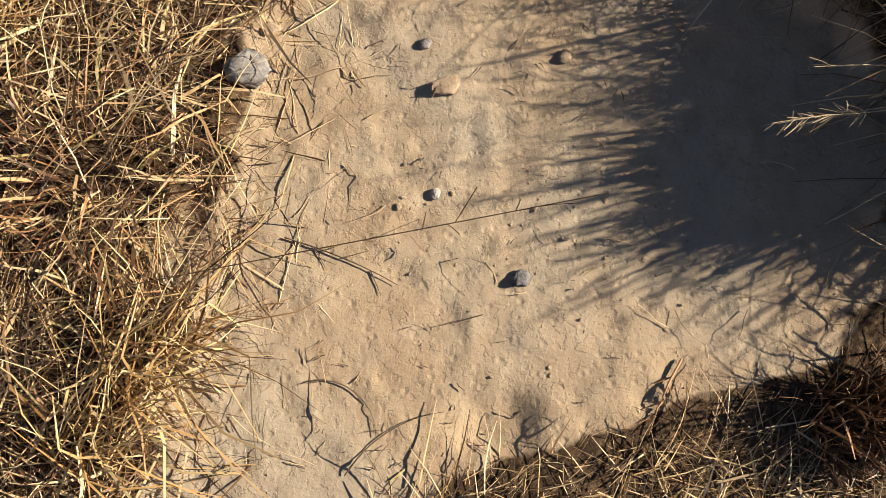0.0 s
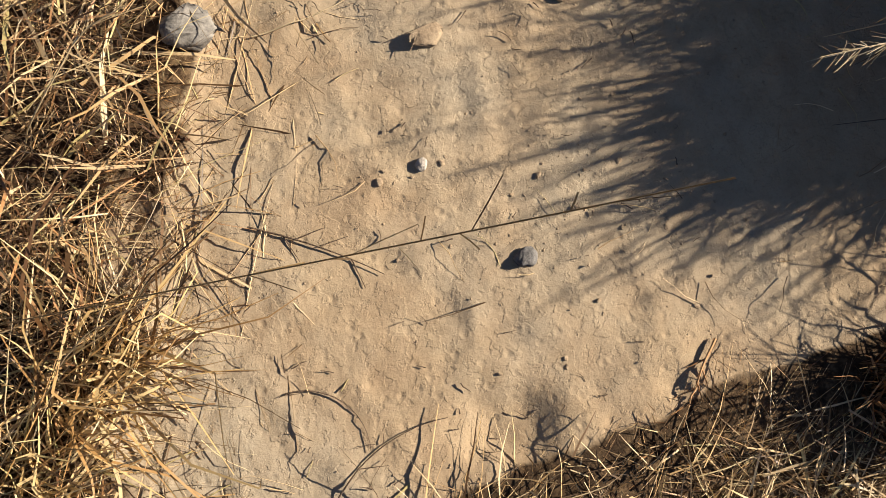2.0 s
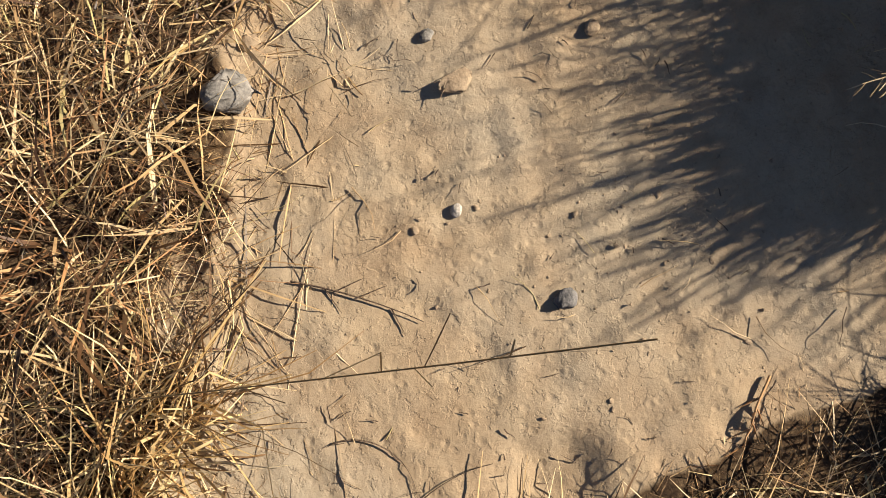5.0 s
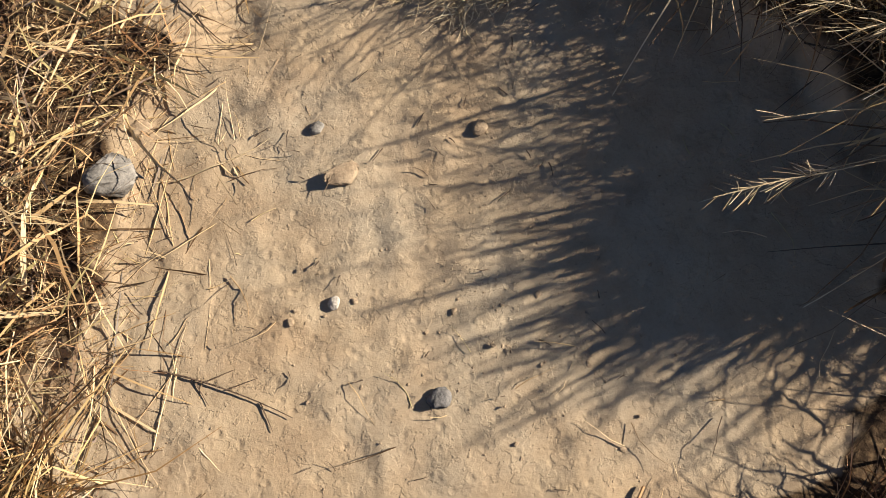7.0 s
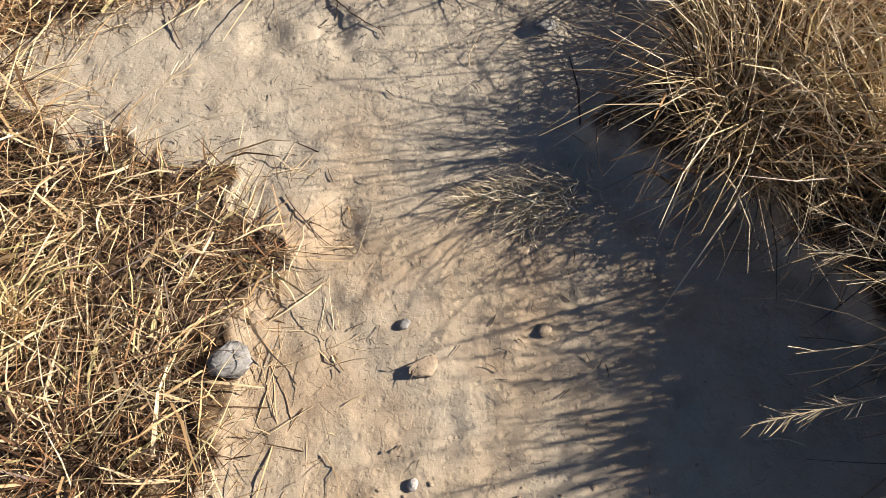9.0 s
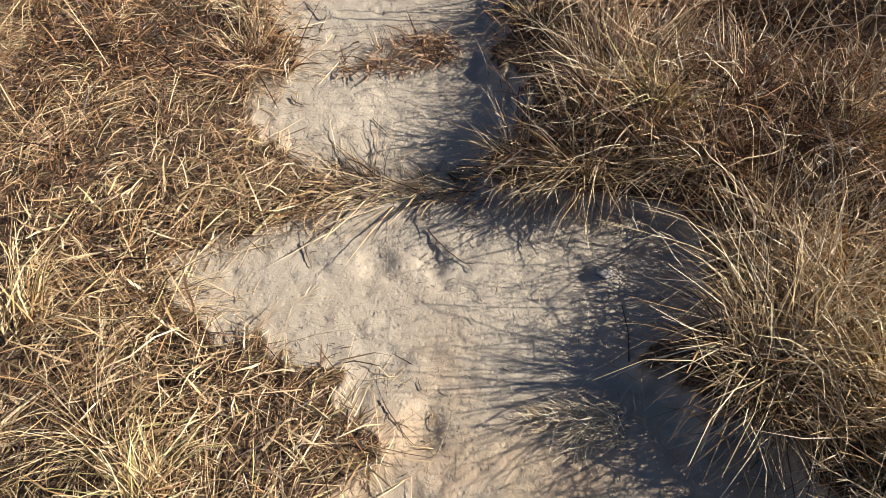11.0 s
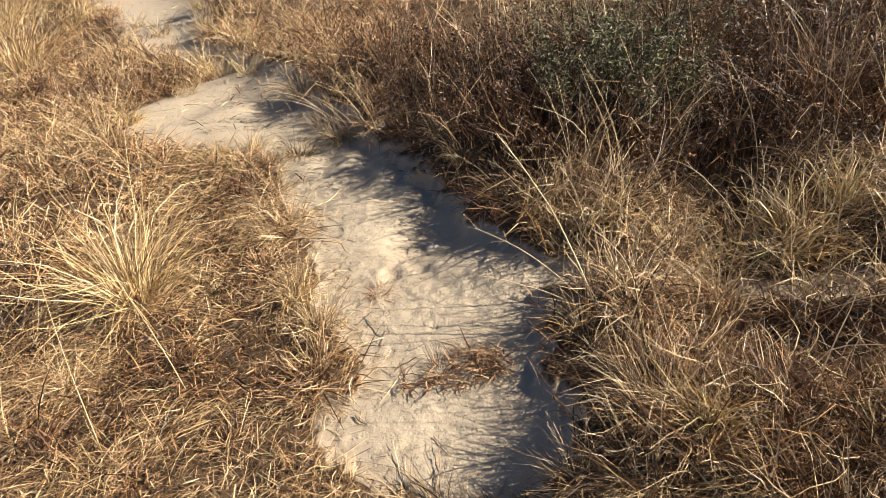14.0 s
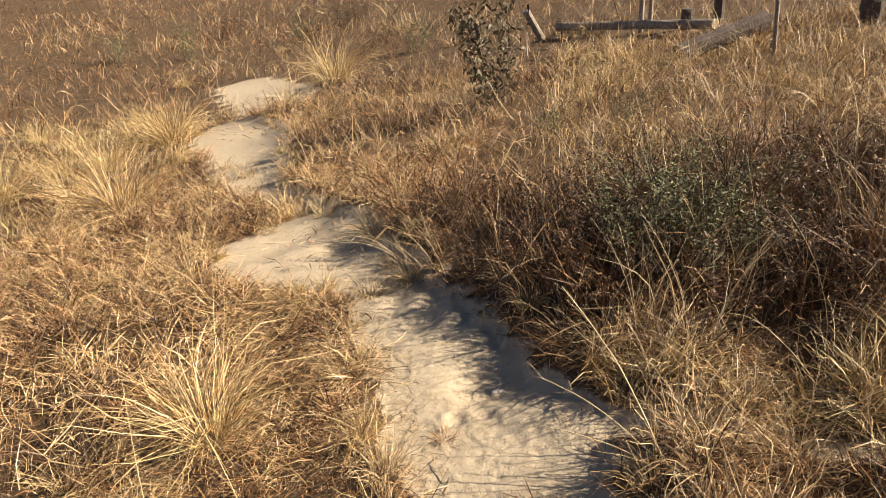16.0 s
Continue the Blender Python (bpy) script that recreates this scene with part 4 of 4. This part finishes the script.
for x, y, size in [(-2.5, 3.0, 0.8), (-2.9, 3.5, 0.8), (-2.6, 4.5, 0.9), (-3.1, 4.8, 0.9), (-2.35, 4.9, 0.7), (-1.6, 1.35, 0.5), (-1.9, 1.8, 0.5), (-3.4, 4.2, 0.8), (-4.9, 6.6, 1.0), (-4.4, 6.45, 0.9), (-5.3, 6.4, 1.0), (-4.6, 6.15, 0.8), (-5.7, 6.6, 1.0), (-1.9, 8.4, 1.2), (-2.4, 8.6, 1.1), (-1.4, 8.3, 1.1)]:
    put_copy(scrub, x, y, size * 9, size * 1.1)
for i in range(34):
    x, y = uni(-11, 6, 1)[0], uni(8.5, 22, 1)[0]
    if float(bare_at(x, y)) < 0.05:
        put_copy(scrub if i % 3 else leafy, x, y, uni(0, TAU, 1)[0], uni(1.2, 2.4, 1)[0])
withered = shrub("tall withered shrub with drooping grey-brown leaves", DEAD, 14, 1.35, 900, 0.06, 0.8, 0.35, bend=4)
put(withered, -0.55, 6.6)

# ---- stones, twigs and pieces on the trail ----
def stone(label, mat, x, y, size, flat_by=0.6, seed=1, sink=0.25, turn=0.0, rough=0.28, stretch=1.3, name="stone", category="stone"):
    bm = bmesh.new()
    pick = random.Random(seed)
    for _ in range(13 if size > 0.06 else 22 if size > 0.012 else 12):
        d = Vector((pick.gauss(0, 1), pick.gauss(0, 1), pick.gauss(0, 1))).normalized() * 0.5 * pick.uniform(1 - rough * 0.5, 1.05)
        bm.verts.new((d.x * stretch, d.y, d.z * flat_by))
    hull = bmesh.ops.convex_hull(bm, input=bm.verts)
    bmesh.ops.delete(bm, geom=[v for v in bm.verts if not v.link_faces], context="VERTS")
    bmesh.ops.bevel(bm, geom=bm.edges[:], offset=0.035, segments=2 if size > 0.012 else 1, affect="EDGES")
    bmesh.ops.triangulate(bm, faces=bm.faces[:])
    if size > 0.012:
        bmesh.ops.subdivide_edges(bm, edges=[e for e in bm.edges if e.calc_length() > 0.12], cuts=2, use_grid_fill=True)
    for v in bm.verts:
        v.co += v.co.normalized() * (noise.noise(v.co * 4 + Vector((seed, 0, 0))) * 0.11 * rough + noise.noise(v.co * 11) * 0.09 * rough)
        v.co *= size
    me = bpy.data.meshes.new(name)
    bm.to_mesh(me)
    bm.free()
    me.materials.append(mat)
    me.polygons.foreach_set("use_smooth", np.ones(len(me.polygons), bool))
    ob = tagged(new(name, me), label, category)
    ob.matrix_basis = Matrix.LocRotScale((x, y, float(rise(x, y)) + size * flat_by * (0.5 - sink)), Euler((0, 0, turn)), None)
    return ob


stone("rough grey broken stone at the edge of the grass", GREY_STONE, -0.229, 0.553, 0.063, 0.72, 6, 0.2, 0.3, 0.4, 1.25)
stone("small pale pebble on the sand", WHITE_STONE, -0.003, 0.385, 0.015, 0.55, 5, 0.28, 1.2, 0.3)
stone("small dark rough stone on the sand", DARK_STONE, 0.092, 0.272, 0.029, 0.5, 8, 0.35, 0.4, 0.5, 1.1)
stone("small grey stone bedded in the sand", GREY_STONE, -0.003, 0.587, 0.017, 0.55, 11, 0.35, 0.5)
stone("small grey-brown stone bedded in the sand", EARTH_STONE, 0.178, 0.563, 0.020, 0.55, 14, 0.3, 0.9)
stone("dust-covered stone bedded in the sand", EARTH_STONE, 0.020, 0.527, 0.036, 0.30, 17, 0.42, 0.3, 0.15)
stone("pinkish grey stone bedded in the sand", EARTH_STONE, -0.20, 0.615, 0.026, 0.4, 20, 0.4, 0.3)
stone("round grey stone bedded in the sand", GREY_STONE, 0.24, 1.045, 0.034, 0.4, 23, 0.45, 0.0)
stone("pale stone bedded in the shaded hollow", WHITE_STONE, -0.30, 2.43, 0.07, 0.35, 26, 0.45, 0.4)
for i, (x, y, size) in enumerate([(0.156, 0.318, 0.008), (0.165, 0.317, 0.007), (0.251, 0.285, 0.008), (0.269, 0.196, 0.008), (0.21, 0.365, 0.009), (-0.05, 0.37, 0.010), (0.018, 0.385, 0.008),
                                  (0.12, 0.36, 0.009), (-1.62, 3.45, 0.05)] + [(_dr.uniform(-0.05, 0.42), _dr.uniform(0.14, 0.46), _dr.uniform(0.003, 0.0065)) for _ in range(46)]):
    stone("small dusty pebble on the sand" if size < 0.03 else "dusty clod of hard earth", EARTH_STONE, x, y, size, 0.5, 30 + i, 0.38, i)

# grit and crumbs of earth, uncountable
x, y = scatter(16000, -0.7, 0.6, -0.05, 3.0, lambda a, b: bare_at(a, b) * (0.25 + 0.75 * sstep(0.4, 0.7, vnoise(a, b, 7, 41))))
n = len(x)
oct_v = np.array([(1, 0, 0), (0, 1, 0), (-1, 0, 0), (0, -1, 0), (0, 0, 0.8), (0, 0, -0.8)], float)
oct_f = np.array([(0, 1, 4), (1, 2, 4), (2, 3, 4), (3, 0, 4), (1, 0, 5), (2, 1, 5), (3, 2, 5), (0, 3, 5)])
sz = 0.0006 + 0.0013 * uni(0, 1, n) ** 4
v = oct_v[None] * sz[:, None, None] * uni(0.6, 1.4, (n, 6, 1)) + np.stack([x, y, rise(x, y)], -1)[:, None]
f = oct_f[None] + (np.arange(n) * 6)[:, None, None]
tagged(new("grit", mesh_of("grit", v.reshape(-1, 3), f.reshape(-1, 3), EARTH_STONE)), "fine grit and crumbs of earth on the trail", "grit", kind="stuff")

# short dry straws fallen on the trail
x, y = scatter(900, -0.6, 0.5, 0.0, 3.2, lambda a, b: bare_at(a, b) * sstep(0.35, 0.75, vnoise(a, b, 5, 42)))
n = len(x)
p = arcs(x, y, rise(x, y) + 0.003, uni(0, TAU, n), uni(0.012, 0.06, n), np.full(n, 1.5), uni(1.5, 1.7, n), 3, 0.2)
tagged(new("fallen_straws", mesh_of("fallen_straws", *tubes(p, uni(0.0007, 0.0018, n)), STRAW)), "short dry straws fallen on the sand", "straw", kind="stuff")


x, y = scatter(700, -0.35, 0.30, 0.0, 1.25, lambda a, b: bare_at(a, b) * (0.25 + 0.75 * sstep(0.35, 0.75, vnoise(a, b, 6, 45))))
n = len(x)
p = arcs(x, y, rise(x, y) + 0.003, uni(0, TAU, n), uni(0.006, 0.022, n), np.full(n, 1.45), uni(1.45, 1.75, n), 3, 0.2)
tagged(new("leaf_crumbs", mesh_of("leaf_crumbs", *tubes(p, uni(0.0009, 0.0022, n), 0.5), TWIG)), "short dark bits of leaf and stem on the sand", "litter", kind="stuff")


def twig(label, x, y, turn, length, bend=0.0, thick=0.003, mat=TWIG, side=0, name="twig"):
    """A dry twig lying on the ground from x, y towards turn, bending by so many radians on its way."""
    k = 12
    a = turn + bend * np.arange(k) / k
    px = x + np.concatenate([[0], np.cos(a).cumsum()]) * length / k
    py = y + np.concatenate([[0], np.sin(a).cumsum()]) * length / k
    pz = rise(px, py) + thick * 0.9 + 0.001
    p = np.stack([px, py, pz], -1)[None]
    root = tagged(new(name), label, "twig")
    part("stalk", mesh_of("stalk", *tubes(p, np.array([thick])), mat), root)
    for j in range(side):
        i = 3 + (j * 3) % 8
        b = a[i] + (0.7 if j % 2 else -0.7)
        q = np.stack([np.array([px[i] + math.cos(b) * s * length * 0.22, py[i] + math.sin(b) * s * length * 0.22, 0]) for s in np.linspace(0, 1, 5)])
        q[:, 2] = rise(q[:, 0], q[:, 1]) + thick * 0.6
        part("side_shoot", mesh_of("side_shoot", *tubes(q[None], np.array([thick * 0.7])), mat), root)
    return root


twig("pale dry grass stalk lying on the sand", -0.165, 0.547, 0.15, 0.115, 0.35, 0.0028, PALE)
twig("thin dark curved twig on the sand", -0.19, 0.34, -0.35, 0.15, -0.25, 0.0028, TWIG, 4)
twig("thin curved rootlet on the sand", -0.17, 0.165, 0.1, 0.12, -1.8, 0.0022, TWIG)
twig("thin curved rootlet on the sand", -0.13, 0.055, 0.9, 0.14, -0.9, 0.0022, TWIG, 1)
twig("thin dry rootlet beside the dents", -0.10, 1.17, -1.0, 0.13, 0.4, 0.004, TWIG, 1)
twig("pale dry stick at the trail's edge", -0.50, 1.45, 0.7, 0.11, 0.0, 0.005, PALE)
twig("short dark twig on the sand", -0.36, 1.15, -1.2, 0.07, 0.1, 0.004)
twig("thin dark twig with forked shoots", -0.16, 0.79, -1.1, 0.10, 0.5, 0.003, TWIG, 2)
twig("short dark upright-cut twig at the grass edge", -0.45, 0.93, -1.2, 0.07, 0.1, 0.004)
twig("short dark curled twig on the sand", -0.46, 1.60, -1.1, 0.05, 0.8, 0.004)
twig("thin dark twig on the sand", -0.25, 1.52, -0.9, 0.07, 0.0, 0.003)
twig("russet dry stalk at the trail's edge", 0.28, 0.16, -2.2, 0.10, 0.2, 0.004, RUSSET, 5)

# ---- the far side of the field: a fallen log and old posts ----
def pole(label, x, y, height, thick, mat, name="wooden_post", lean=0.0, lie=None, sink=0.05):
    bm = bmesh.new()
    rings, sides = 9, 10
    loop = []
    for j in range(rings):
        ring = []
        for i in range(sides):
            a = TAU * i / sides
            r = thick / 2 * (1 + 0.18 * noise.noise(Vector((math.cos(a) * 2, math.sin(a) * 2, j * 0.9 + x))))
            ring.append(bm.verts.new((r * math.cos(a), r * math.sin(a), height * j / (rings - 1))))
        loop.append(ring)
    for j in range(rings - 1):
        for i in range(sides):
            bm.faces.new((loop[j][i], loop[j][(i + 1) % sides], loop[j + 1][(i + 1) % sides], loop[j + 1][i]))
    bm.faces.new(loop[0][::-1])
    bm.faces.new(loop[-1])
    me = bpy.data.meshes.new(name)
    bm.to_mesh(me)
    bm.free()
    me.materials.append(mat)
    ob = tagged(new(name, me), label, "log" if name == "log" else "post")
    z = float(rise(x, y)) - sink
    if lie is None:
        ob.matrix_basis = Matrix.LocRotScale((x, y, z), Euler((0, lean, 0)), None)
    else:
        ob.matrix_basis = Matrix.Translation((x, y, z + thick * 0.5)) @ Vector(lie).to_track_quat("Z", "Y").to_matrix().to_4x4()
    return ob


def slope(x0, y0, x1, y1, lift=0.0):
    """The way over the ground from one place to another."""
    return (x1 - x0, y1 - y0, float(rise(x1, y1)) - float(rise(x0, y0)) + lift)


pole("weathered grey fallen log lying in the grass", 0.12, 11.3, 2.8, 0.12, OLD_WOOD, "log", 0, slope(0.12, 11.3, 1.9, 9.1), -0.08)
pole("pale splintered branch end beside the fallen log", -0.12, 11.0, 0.50, 0.11, OLD_WOOD, "log", 0, (-0.45, -0.2, 0.8), 0.0)
pole("dark broken log propped in the grass", 1.22, 7.75, 1.0, 0.19, DARK_WOOD, "log", 0, slope(1.22, 7.75, 2.15, 8.1, 0.16), 0.02)
pole("weathered grey fence post", 1.17, 10.2, 1.3, 0.07, OLD_WOOD)
pole("weathered grey fence post", 1.30, 10.3, 1.3, 0.06, OLD_WOOD)
pole("short dark cut stump", 1.70, 9.9, 0.30, 0.16, DARK_WOOD, "tree_stump")
pole("dark brown wooden fence post", 1.98, 9.5, 1.3, 0.13, DARK_WOOD)
pole("thin grey leaning stake", 2.02, 7.35, 0.9, 0.04, OLD_WOOD, "stake", -0.06)
pole("dark weathered stump in the grass", 3.2, 8.3, 0.35, 0.22, DARK_WOOD, "tree_stump")

# ---- more of the slope at the walk's back ----
for mat, n, label in ((STRAW, 34000, "dry straw grass covering the slope behind"), (GOLD, 12000, "golden dry grass on the slope behind")):
    sward("dry_grass_field", label, mat, n, (-8.0, 7.0, -5.0, 3.4), behind, (0.06, 0.22), (0.6, 1.5), (0.9, 1.9), 0.009, 0.03, k=1)
